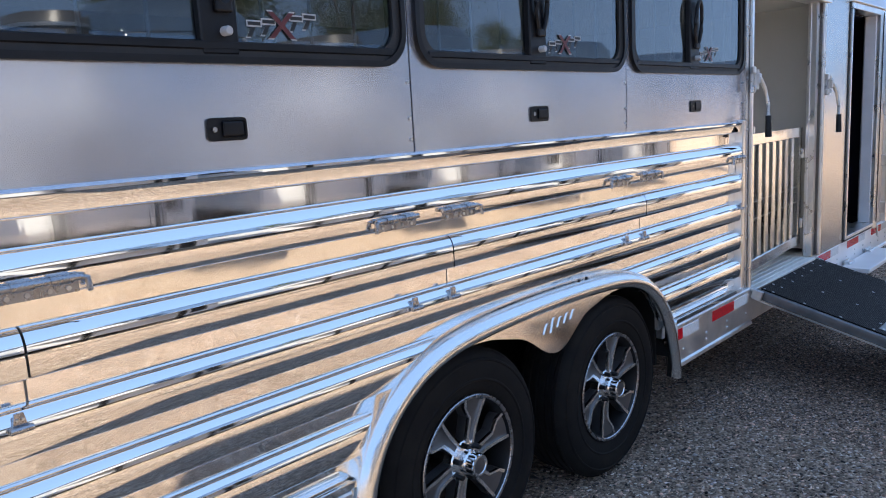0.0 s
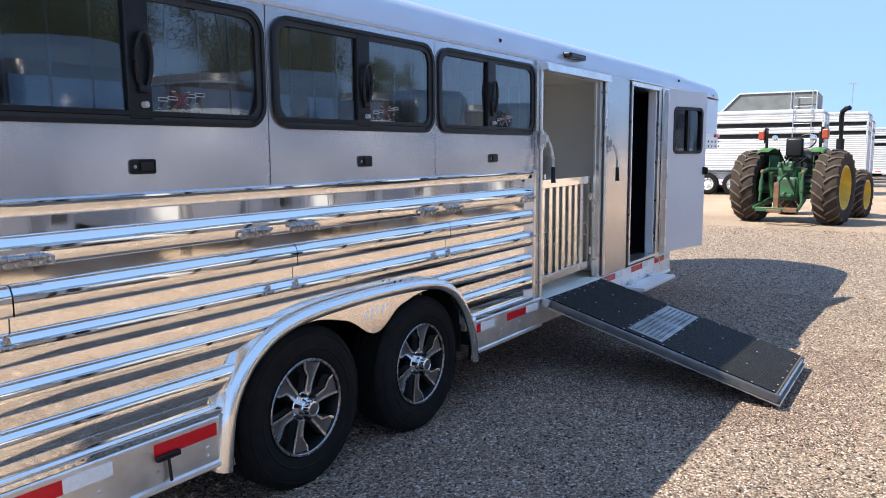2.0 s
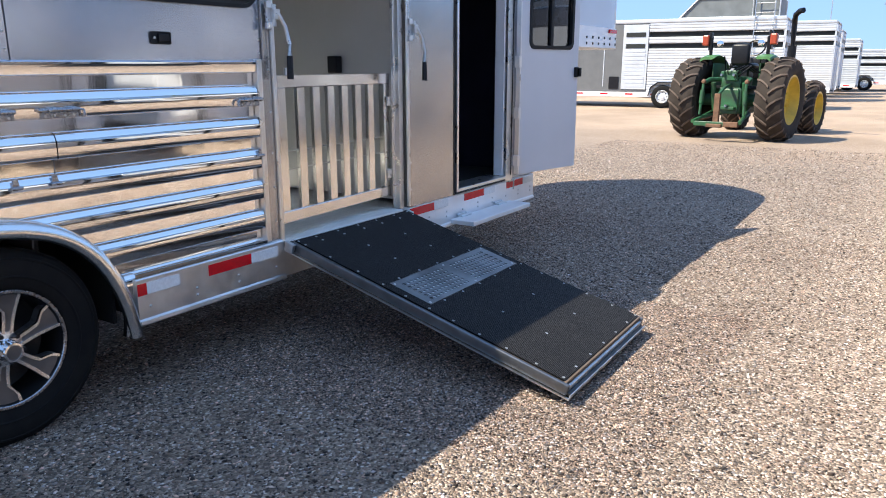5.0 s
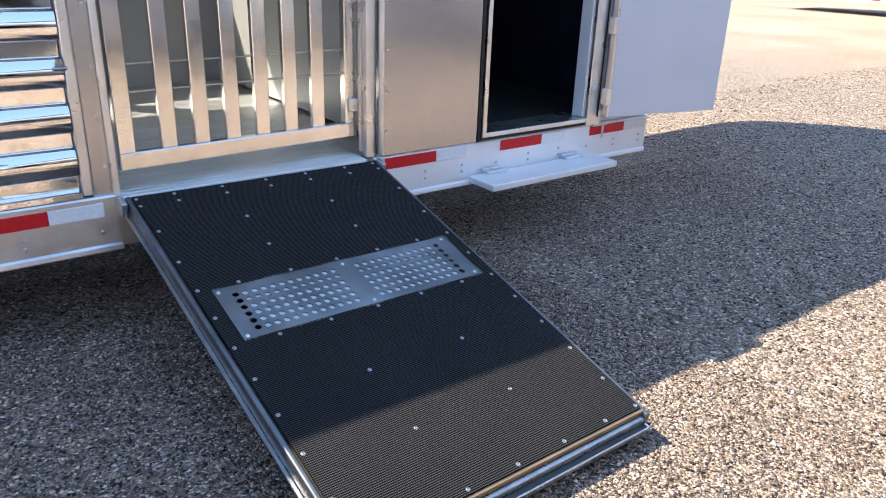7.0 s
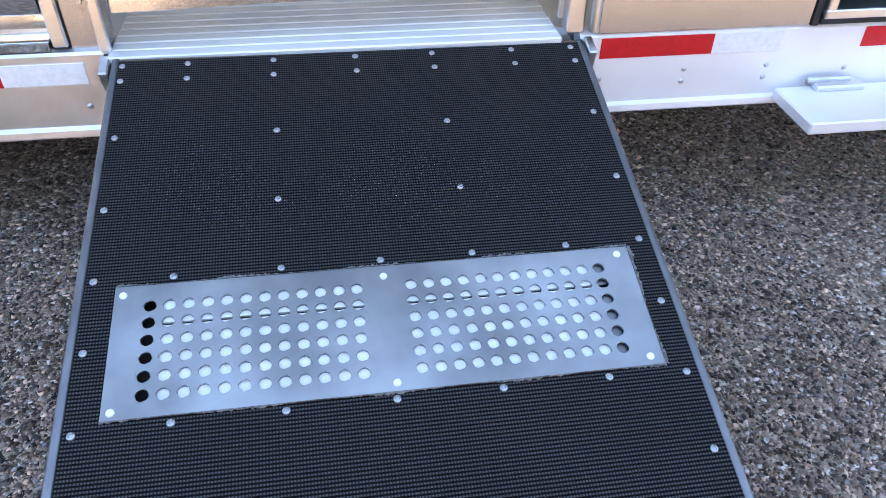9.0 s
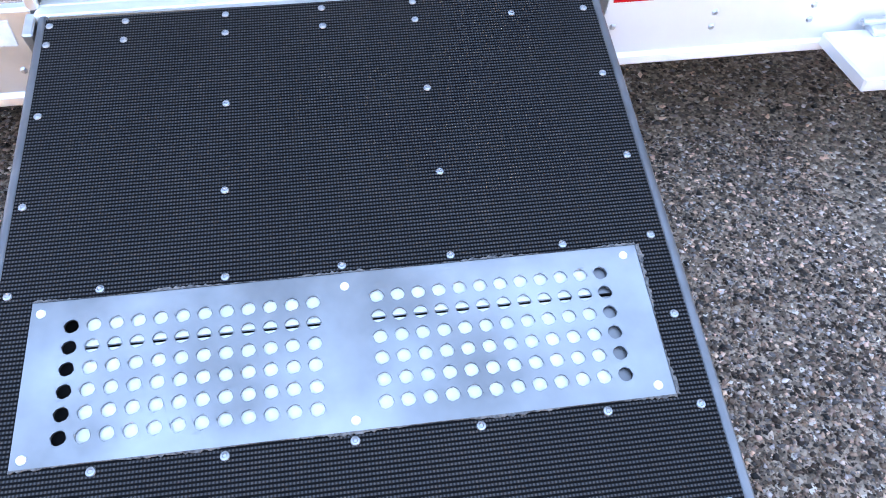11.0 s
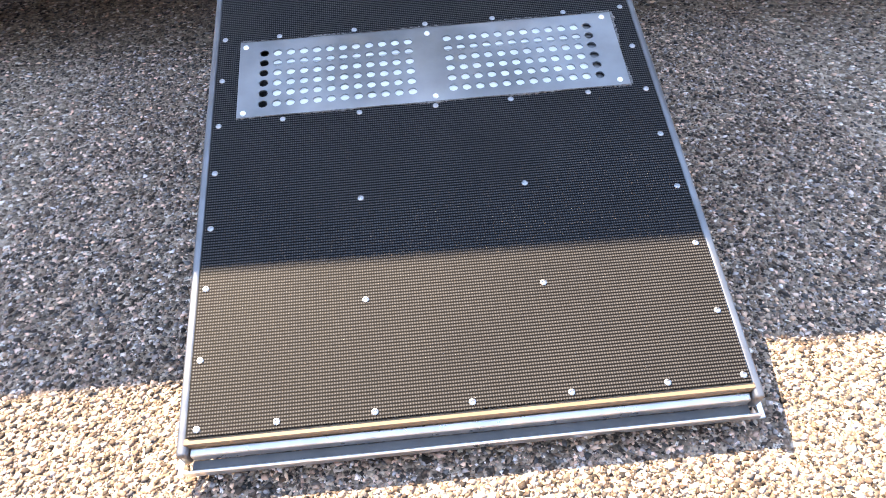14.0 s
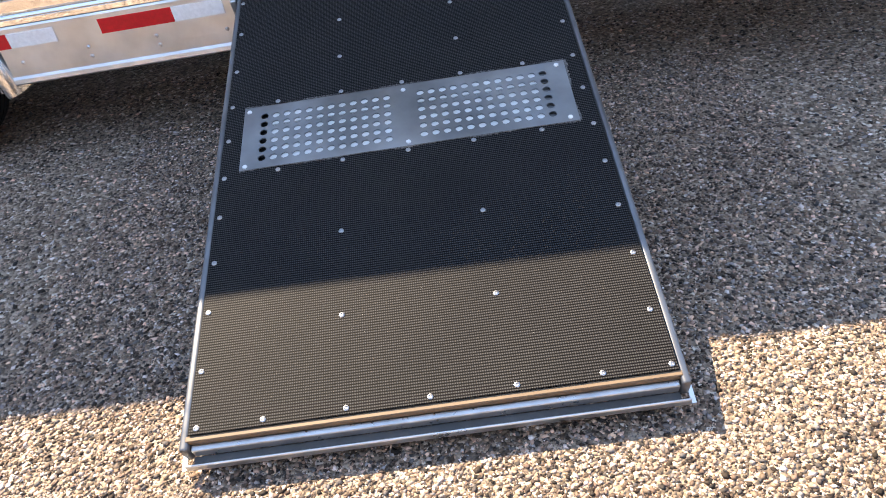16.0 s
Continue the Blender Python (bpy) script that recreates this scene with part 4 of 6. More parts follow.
# angled stall dividers seen through the opening
for x in (-1.0, 0.25):
    d = part("stall_divider", boxed((-0.015, 0.0, 0.66), (0.015, 1.85, 1.55), 0.004), SATIN, trailer, "padded aluminium stall divider", m=pose(x, 0.16, 0, 0, 0, 22))
    part("divider_pole", rod(bmesh.new(), (0, 1.85, 0.53), (0, 1.85, 2.08), 0.02, 12), SATIN, d)
part("breast_latch", boxed((2.555, 0.55, 1.33), (2.615, 0.63, 1.44), 0.008, 2), BLACK, trailer, "black interior catch")
part("lining_knob", rod(bmesh.new(), (2.60, 0.95, 1.86), (2.62, 0.95, 1.86), 0.018, 12), BLACK, trailer)
for y in (0.32, 1.80):
    part("frame_rail", boxed((X_REAR + 0.05, y - 0.04, 0.33), (4.32, y + 0.04, 0.453)), UNDER, trailer, "black underbody rail")
for x in (-1.9, -1.35, 0.55, 1.1, 1.7, 2.3, 2.9, 3.5, 4.1):
    part("cross_member", boxed((x - 0.03, 0.0, 0.36), (x + 0.03, 2.12, 0.453)), UNDER, trailer)
# wheel wells
part("wheel_well", boxed((-1.33, 0.03, 0.80), (0.46, 0.42, 0.815)), UNDER, trailer, "black wheel well")
part("wheel_well", boxed((-1.345, 0.03, 0.33), (-1.33, 0.42, 0.815)), UNDER, trailer)
part("wheel_well", boxed((0.46, 0.03, 0.33), (0.475, 0.42, 0.815)), UNDER, trailer)
part("wheel_well", boxed((-1.33, 0.405, 0.33), (0.46, 0.42, 0.815)), UNDER, trailer)
part("axle", rod(bmesh.new(), (0, 0.1, 0.36), (0, 2.0, 0.36), 0.04, 12), UNDER, trailer)
part("axle", rod(bmesh.new(), (-0.88, 0.1, 0.36), (-0.88, 2.0, 0.36), 0.04, 12), UNDER, trailer)


# ---- wheels ----
def make_wheel(x, y, z, parent, turn=0.0):
    """Alloy wheel, outer face towards -y, round (x, y, z)."""
    m = pose(x, y, z, 0, turn, 0)
    barrel = lathe(bmesh.new(), [(0.001, 0.045), (0.10, 0.045), (0.165, 0.035), (0.195, 0.020), (0.205, -0.095), (0.212, -0.108), (0.224, -0.110), (0.226, -0.100), (0.216, -0.085), (0.216, 0.09), (0.21, 0.10)], 56)
    wheel = part("wheel", barrel, GUN, parent, "gunmetal alloy wheel with machined spokes", True, m)
    R, W = 0.376, 0.118
    prof = [(0.215, -0.090), (0.226, -0.104), (0.245, -0.112), (0.290, -W - 0.002), (0.325, -W), (0.345, -0.112), (0.358, -0.104), (0.367, -0.096), (0.373, -0.084)]
    tread = []
    for a in (-0.084, -0.052, -0.018, 0.018, 0.052, 0.084):
        tread += [(R, a - 0.012 if a > -0.08 else a), (R, a + 0.012 if a < 0.08 else a)]
        if a < 0.08:
            tread += [(R - 0.010, a + 0.014), (R - 0.010, a + 0.020)]
    prof = prof + tread + [(r, -h) for r, h in reversed(prof)]
    tyre = part("tyre", lathe(bmesh.new(), prof, 72), TYRE, wheel, "black trailer tyre", True)
    # raised sidewall rings and shoulder blocks
    part("sidewall_ring", lathe(bmesh.new(), [(0.268, -0.1165), (0.272, -0.1205), (0.276, -0.1205), (0.280, -0.1172)], 64), TYRE, wheel, "", True)
    part("sidewall_ring", lathe(bmesh.new(), [(0.334, -0.1155), (0.337, -0.1185), (0.342, -0.1170), (0.346, -0.1105)], 64), TYRE, wheel, "", True)
    part("rim_lip", lathe(bmesh.new(), [(0.211, -0.1085), (0.214, -0.1120), (0.222, -0.1130), (0.2245, -0.1105)], 64), ZINC, wheel, "dull machined rim lip", True)
    for k in range(6):
        a = math.tau * k / 6
        c, s = math.cos(a), math.sin(a)

        def at(r, o, yy):
            return (r * c - o * s, yy, r * s + o * c)

        # a wide dark spoke between two bright cut edges that kink as they reach the lip
        rows = ((0.058, -0.020, 0.018, -0.092), (0.105, -0.020, 0.021, -0.092), (0.140, -0.021, 0.027, -0.095), (0.170, -0.024, 0.062, -0.098), (0.213, -0.028, 0.080, -0.105))
        bm = bmesh.new()
        top = [[bm.verts.new(at(r, o, yy + 0.006)) for o in (o0, o1)] for r, o0, o1, yy in rows]
        bot = [[bm.verts.new(at(r, o, yy + 0.050)) for o in (o0, o1)] for r, o0, o1, yy in rows]
        for j in range(4):
            bm.faces.new((top[j][0], top[j][1], top[j + 1][1], top[j + 1][0]))
            bm.faces.new((top[j][0], top[j + 1][0], bot[j + 1][0], bot[j][0]))
            bm.faces.new((top[j][1], bot[j][1], bot[j + 1][1], top[j + 1][1]))
        spoke = part("spoke", bm, SPOKE, wheel, "gunmetal spoke")
        for side in (0, 1):
            bm = bmesh.new()
            w = 0.0105 if side == 0 else -0.0105
            face = [[bm.verts.new(at(r, (o0 if side == 0 else o1) + d, yy)) for d in (-w * 0.15, w)] for r, o0, o1, yy in rows]
            back = [[bm.verts.new(at(r, (o0 if side == 0 else o1) + d, yy + 0.012)) for d in (-w * 0.15, w)] for r, o0, o1, yy in rows]
            for j in range(4):
                bm.faces.new((face[j][0], face[j][1], face[j + 1][1], face[j + 1][0]))
                bm.faces.new((face[j][0], face[j + 1][0], back[j + 1][0], back[j][0]))
                bm.faces.new((face[j][1], back[j][1], back[j + 1][1], face[j + 1][1]))
            part("spoke_edge", bm, MACHINED, spoke, "bright machined spoke edge")
    part("hub", lathe(bmesh.new(), [(0.070, -0.050), (0.070, -0.084), (0.066, -0.089), (0.044, -0.092), (0.040, -0.094), (0.001, -0.094)], 40), MACHINED, wheel, "bright machined hub face", True)
    bm = bmesh.new()
    rings = []
    for rr, yy in ((0.041, -0.093), (0.041, -0.112), (0.038, -0.118), (0.038, -0.146), (0.035, -0.150), (0.028, -0.151), (0.026, -0.147)):
        flute = 0.0016 if -0.147 < yy < -0.113 else 0.0
        rings.append([bm.verts.new(((rr - flute * (k % 4 < 2)) * math.cos(math.tau * k / 48), yy, (rr - flute * (k % 4 < 2)) * math.sin(math.tau * k / 48))) for k in range(48)])
    for lo, hi in zip(rings, rings[1:]):
        for k in range(48):
            bm.faces.new((lo[k], lo[(k + 1) % 48], hi[(k + 1) % 48], hi[k]))
    bm.faces.new(rings[-1])
    cap = part("centre_cap", bm, CHROME, wheel, "fluted chrome centre cap")
    part("cap_disc", lathe(bmesh.new(), [(0.0255, -0.1465), (0.0240, -0.1490), (0.001, -0.1495)], 32), SPOKE, cap, "dark grey cap disc")
    for k in range(6):
        a = math.tau * (k + 0.5) / 6
        part("lug_nut", rod(bmesh.new(), (0.058 * math.cos(a), -0.088, 0.058 * math.sin(a)), (0.058 * math.cos(a), -0.114, 0.058 * math.sin(a)), 0.0105, 6, 0.0085), GUN, wheel)
    return wheel


make_wheel(0.004, 0.096, 0.374, trailer, -17)
make_wheel(-0.885, 0.096, 0.388, trailer, -11)
for x in (0.0, -0.882):
    part("far_wheel", lathe(bmesh.new(), [(0.10, -0.11), (0.33, -0.118), (0.385, -0.09), (0.39, 0.0), (0.385, 0.09), (0.33, 0.118), (0.10, 0.11)], 40), TYRE, trailer, "far-side trailer tyre", True, pose(x, 1.98, 0.388 - RAKE * x))

# ---- tandem fender ----
OUT = [(-1.425, 0.285), (-1.415, 0.40), (-1.392, 0.53), (-1.340, 0.64), (-1.255, 0.735), (-1.140, 0.808), (-1.000, 0.850), (-0.840, 0.868), (-0.640, 0.876), (-0.440, 0.878), (-0.240, 0.876), (-0.050, 0.868), (0.110, 0.848), (0.245, 0.802), (0.350, 0.730), (0.430, 0.635), (0.490, 0.510), (0.525, 0.395), (0.540, 0.285)]
INN = []
for k in range(13):
    a = radians(194 - (194 - 66) * k / 12)
    INN.append((-0.882 + 0.470 * math.cos(a), 0.388 + 0.405 * math.sin(a)))
INN += [(-0.640, 0.752), (-0.575, 0.715), (-0.515, 0.670), (-0.470, 0.648), (-0.430, 0.642), (-0.390, 0.650), (-0.345, 0.676), (-0.290, 0.720), (-0.230, 0.757)]
for k in range(13):
    a = radians(114 - (114 + 14) * k / 12)
    INN.append((0.470 * math.cos(a), 0.388 + 0.405 * math.sin(a)))


def resample(pts, n):
    d = [0.0]
    for a, b in zip(pts, pts[1:]):
        d.append(d[-1] + math.dist(a, b))
    out = []
    for i in range(n):
        s = d[-1] * i / (n - 1)
        k = max(j for j in range(len(d)) if d[j] <= s + 1e-9)
        k = min(k, len(pts) - 2)
        f = (s - d[k]) / (d[k + 1] - d[k])
        out.append((pts[k][0] + (pts[k + 1][0] - pts[k][0]) * f, pts[k][1] + (pts[k + 1][1] - pts[k][1]) * f))
    return out


def smoothed(pts, n, rounds=6):
    p = resample(pts, n)
    for _ in range(rounds):
        p = [p[0]] + [((a[0] + 2 * b[0] + c[0]) / 4, (a[1] + 2 * b[1] + c[1]) / 4) for a, b, c in zip(p, p[1:], p[2:])] + [p[-1]]
    return p


outer, inner = smoothed(OUT, 90), smoothed(INN, 90, 2)
bm = bmesh.new()
rings = []
sect = [(0.0, 0.012), (0.0, -0.034), (0.004, -0.050), (0.012, -0.064), (0.024, -0.075), (0.038, -0.080), (0.052, -0.077), (0.062, -0.068), (0.067, -0.058), (0.068, -0.048)]
for i, p in enumerate(outer):
    a, b = outer[max(i - 1, 0)], outer[min(i + 1, len(outer) - 1)]
    tx, tz = b[0] - a[0], b[1] - a[1]
    l = math.hypot(tx, tz)
    nx, nz = tz / l, -tx / l
    rings.append([bm.verts.new((p[0] + nx * d, y, p[1] + nz * d)) for d, y in sect])
for a, b in zip(rings, rings[1:]):
    for k in range(len(sect) - 1):
        bm.faces.new((a[k], a[k + 1], b[k + 1], b[k]))
fender = part("fender", bm, FENDER, trailer, "polished aluminium tandem fender with rolled edge", True)
bm = bmesh.new()
rows = []
for (ox, oz), (ix, iz) in zip(outer, inner):
    dx, dz = ix - ox, iz - oz
    l = math.hypot(dx, dz)
    f0 = min(0.95, 0.052 / l)
    rows.append([bm.verts.new((ox + dx * f, y, oz + dz * f)) for f, y in ((f0, -0.052), (1.0, -0.052), (1.0, -0.030))])
for a, b in zip(rows, rows[1:]):
    for k in range(2):
        bm.faces.new((a[k], a[k + 1], b[k + 1], b[k]))
part("fender_skirt", bm, SKIRT, fender, "flat polished fender skirt", True)
for k in range(5):
    x = -0.50 + 0.042 * k
    z = 0.748 + 0.004 * k
    big = 1.6 if k == 1 else 1.0
    part("embossed_mark", plate(bmesh.new(), [(x - 0.014, z - 0.016 * big), (x - 0.004, z - 0.016 * big), (x + 0.016, z + 0.016 * big), (x + 0.004, z + 0.016 * big)], -0.056, -0.052), SKIRT, fender)
for x in (-0.21, -0.26):
    part("rivet", rod(bmesh.new(), (x, -0.04, 0.868), (x, -0.04, 0.880), 0.006, 8), BLACK, fender)

# ---- loading ramp ----
RM = pose(1.930, -0.067, 0.545, 15.8, -0.4, 0.9)
ramp = thing("loading_ramp", "black rubber-covered aluminium loading ramp let down onto the gravel", "loading ramp", RM)
HW, LEN = 0.527, 1.602
GA, GB = 0.594, 0.837
PX0, PX1 = -0.4545, 0.4555


def ramp_box(name, x0, x1, v0, v1, w0, w1, m, label="", bev=0.0, seg=1):
    return part(name, boxed((x0, -v1, w0), (x1, -v0, w1), bev, seg), m, ramp, label, seg > 1)


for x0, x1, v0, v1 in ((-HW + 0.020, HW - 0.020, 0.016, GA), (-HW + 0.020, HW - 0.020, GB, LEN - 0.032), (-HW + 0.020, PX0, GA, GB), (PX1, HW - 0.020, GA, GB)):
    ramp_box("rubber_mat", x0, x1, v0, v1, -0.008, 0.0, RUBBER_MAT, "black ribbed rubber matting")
ramp_box("ramp_core", -HW + 0.02, HW - 0.02, 0.0, GA - 0.01, -0.046, -0.009, WOOD, "plywood core")
ramp_box("ramp_core", -HW + 0.02, HW - 0.02, GB + 0.01, LEN - 0.026, -0.046, -0.009, WOOD, "plywood core")
ramp_box("ramp_pan", -HW + 0.02, HW - 0.02, GA - 0.01, GB + 0.01, -0.046, -0.038, SEAL, "dark ramp pan")
for v0, v1 in ((GA, 0.668), (0.6733, GB)):
    ramp_box("inner_sheet", -0.3807, 0.3742, v0, v1, -0.010, -0.0045, PALE_HOLE, "pale sheet seen through the holes")
    ramp_box("inner_flange", 0.3752, 0.4065, v0, v1, -0.012, -0.0065, RAMP_RAIL, "grey flange under the last row of holes")
ramp_box("side_rail", -HW, -HW + 0.0195, -0.005, LEN, -0.058, -0.006, RAMP_RAIL, "weathered aluminium side channel", 0.007, 3)
ramp_box("side_rail", HW - 0.0195, HW, -0.005, LEN, -0.058, -0.006, RAMP_RAIL, "weathered aluminium side channel", 0.007, 3)
ramp_box("side_lip", -HW - 0.010, -HW, 0.0, LEN + 0.020, -0.066, -0.059, SATIN)
ramp_box("side_lip", HW, HW + 0.010, 0.0, LEN + 0.020, -0.066, -0.059, SATIN)
ramp_box("end_channel", -HW + 0.021, HW - 0.021, LEN - 0.0175, LEN - 0.0030, -0.047, -0.021, STEEL, "galvanised end channel", 0.002)
ramp_box("end_nose", -HW + 0.013, HW - 0.013, LEN - 0.031, LEN - 0.018, -0.024, -0.005, WOOD, "worn plywood edge", 0.002)
ramp_box("end_seal", -HW + 0.02, HW - 0.02, LEN - 0.0028, LEN + 0.0135, -0.060, -0.048, END_CHANNEL)
ramp_box("end_lip", -HW, HW, LEN + 0.014, LEN + 0.020, -0.066, -0.044, SATIN, "thin bottom lip", 0.002)
for x in (-HW + 0.05, 0.0, HW - 0.05):
    part("rubber_foot", rod(bmesh.new(), (x, -LEN + 0.05, -0.060), (x, -LEN + 0.05, -0.118), 0.022, 14), SEAL, ramp)
for x in (-HW - 0.024, HW + 0.004):
    part("hinge_ear", boxed((x, -0.045, -0.060), (x + 0.02, 0.012, -0.006), 0.003), STEEL, ramp, "steel hinge ear")
# perforated plate: two fields of round holes, cut through
HOLE_COLS, HOLE_ROWS = 12, 6


def perforated(bm):
    z1, z0 = 0.0015, -0.003
    r, n = 0.0108, 12
    fields = ((-0.395, -0.0485), (0.0465, 0.390))
    va, vb = 0.637, 0.800
    rowy = [-(va + (vb - va) * j / (HOLE_ROWS - 1)) for j in range(HOLE_ROWS)]
    pv = (vb - va) / (HOLE_ROWS - 1)

    def quad(x0, x1, y0, y1):
        vs = [bm.verts.new(p) for p in ((x0, y0, z1), (x1, y0, z1), (x1, y1, z1), (x0, y1, z1))]
        bm.faces.new(vs)

    top, bot = rowy[0] + pv / 2, rowy[-1] - pv / 2
    quad(PX0, PX1, top, -GA)
    quad(PX0, PX1, -GB, bot)
    xs = []
    for a, b in fields:
        ph = (b - a) / (HOLE_COLS - 1)
        xs += [a - ph / 2, b + ph / 2]
        for j in range(HOLE_ROWS):
            for i in range(HOLE_COLS):
                cx, cy = a + ph * i, rowy[j]
                ringt = [bm.verts.new((cx + r * math.cos(math.tau * k / n + math.pi / 4), cy + r * math.sin(math.tau * k / n + math.pi / 4), z1)) for k in range(n)]
                ringb = [bm.verts.new((v.co.x, v.co.y, z0)) for v in ringt]
                cs = [bm.verts.new((cx + sx * ph / 2, cy + sy * pv / 2, z1)) for sx, sy in ((1, 1), (-1, 1), (-1, -1), (1, -1))]
                q = n // 4
                for c in range(4):
                    for k in range(q):
                        bm.faces.new((cs[c], ringt[(c * q + k) % n], ringt[(c * q + k + 1) % n]) if k < q else ())
                    bm.faces.new((cs[c], ringt[((c + 1) * q) % n], cs[(c + 1) % 4]))
                for k in range(n):
                    bm.faces.new((ringt[k], ringb[k], ringb[(k + 1) % n], ringt[(k + 1) % n]))
    quad(PX0, xs[0], bot, top)
    quad(xs[1], xs[2], bot, top)
    quad(xs[3], PX1, bot, top)
    return bm


part("perforated_plate", perforated(bmesh.new()), PLATE, ramp, "grey perforated metal plate with rows of round holes")
# frayed cut edge of the matting round the plate
fray = random.Random(41)


def frayed(p, q, out, depth):
    """A ragged low strip from p to q, its teeth pointing to `out`."""
    bm = bmesh.new()
    d = (q - p).length
    steps = int(d / 0.004)
    inner, outer, low = [], [], []
    for k in range(steps + 1):
        c = p.lerp(q, k / steps)
        w = depth * (0.25 + 0.75 * fray.random()) * (0.55 + 0.45 * math.sin(k * 0.11 + d * 9))
        inner.append(bm.verts.new(c + Vector((0, 0, 0.0028))))
        outer.append(bm.verts.new(c + out * w + Vector((0, 0, 0.0012 + 0.0022 * fray.random()))))
        low.append(bm.verts.new(c + out * w * 1.15 + Vector((0, 0, -0.001))))
    for k in range(steps):
        bm.faces.new((inner[k], inner[k + 1], outer[k + 1], outer[k]))
        bm.faces.new((outer[k], outer[k + 1], low[k + 1], low[k]))
    return bm


for p, q, out, depth in ((Vector((PX1, -GB, 0)), Vector((PX1, -GA, 0)), Vector((1, 0, 0)), 0.010), (Vector((PX0, -GA, 0)), Vector((PX1, -GA, 0)), Vector((0, 1, 0)), 0.006),
                         (Vector((PX0, -GB, 0)), Vector((PX1, -GB, 0)), Vector((0, -1, 0)), 0.005)):
    part("frayed_edge", frayed(p, q, out, depth), FRAYED, ramp, "frayed dusty cut edge of the matting")
screw = bmesh.new()
lathe(screw, [(0.0001, 0.0012), (0.0025, 0.0014), (0.0035, 0.0026), (0.0062, 0.0016), (0.0070, 0.0)], 12, "z")
screw_me = bpy.data.meshes.new("screw")
screw.to_mesh(screw_me)
screw.free()
screw_me.materials.append(SCREW)
spots = []
for v in (0.033, 0.080):
    spots += [(x, v) for x in (1.414, 1.550, 1.732, 1.911, 2.084, 2.268, 2.409)]
for v in (0.246, 0.431, 0.590, 0.730, 0.872, 1.009, 1.155, 1.300, 1.455):
    spots += [(1.420, v), (2.409, v)]
for v in (0.249, 0.432, 1.111, 1.358):
    spots += [(1.736, v), (2.088, v)]
spots += [(x, 0.592) for x in (1.554, 1.739, 1.916, 2.085, 2.264)]
spots += [(x, 0.867) for x in (1.566, 1.742, 1.918, 2.093, 2.274)]
spots += [(x, 1.590) for x in (1.423, 1.566, 1.743, 1.920, 2.101, 2.278, 2.419)]
for x, v in spots:
    hang("screw", screw_me, ramp, "", pose((x - 1.918) * 0.99, -v * 0.98, 0.0))
for x, v in ((1.473, 0.625), (2.355, 0.623), (1.918, 0.629), (1.921, 0.839), (2.355, 0.838), (1.474, 0.841)):
    rx, ry = (x - 1.918) * 0.99, -v * 0.98
    part("plate_rivet", rod(bmesh.new(), (rx, ry, 0.001), (rx, ry, 0.004), 0.0072, 14, 0.006), TAPE, ramp, "bright rivet")


# ---- parked stock trailers ----
def tapered(bm, pts, r0, r1, n=8):
    for i, (a, b) in enumerate(zip(pts, pts[1:])):
        t0, t1 = i / (len(pts) - 1), (i + 1) / (len(pts) - 1)
        rod(bm, a, b, r0 + (r1 - r0) * t0, n, r0 + (r1 - r0) * t1)
    return bm


def steel_wheel(x, y, z, parent, r=0.39, face=-1):
    m = pose(x, y, z, 0, 0, -90 if face < 0 else 90)
    t = part("wheel", lathe(bmesh.new(), [(0.19, -0.095), (0.22, -0.11), (0.33, -0.115), (r - 0.01, -0.085), (r, -0.05), (r, 0.05), (r - 0.01, 0.085), (0.33, 0.115), (0.20, 0.10)], 36), TYRE, parent, "black trailer tyre on a white steel wheel", True, m)
    part("rim", lathe(bmesh.new(), [(0.225, -0.108), (0.205, -0.112), (0.195, -0.07), (0.17, -0.05), (0.10, -0.075), (0.065, -0.08), (0.05, -0.12), (0.001, -0.125)], 28), TAPE, t, "white spoked steel rim", True)
    for k in range(8):
        a = math.tau * k / 8
        part("rim_slot", rod(bmesh.new(), (0.145 * math.cos(a), -0.060, 0.145 * math.sin(a)), (0.145 * math.cos(a), -0.068, 0.145 * math.sin(a)), 0.020, 8), GAP, t)
    return t


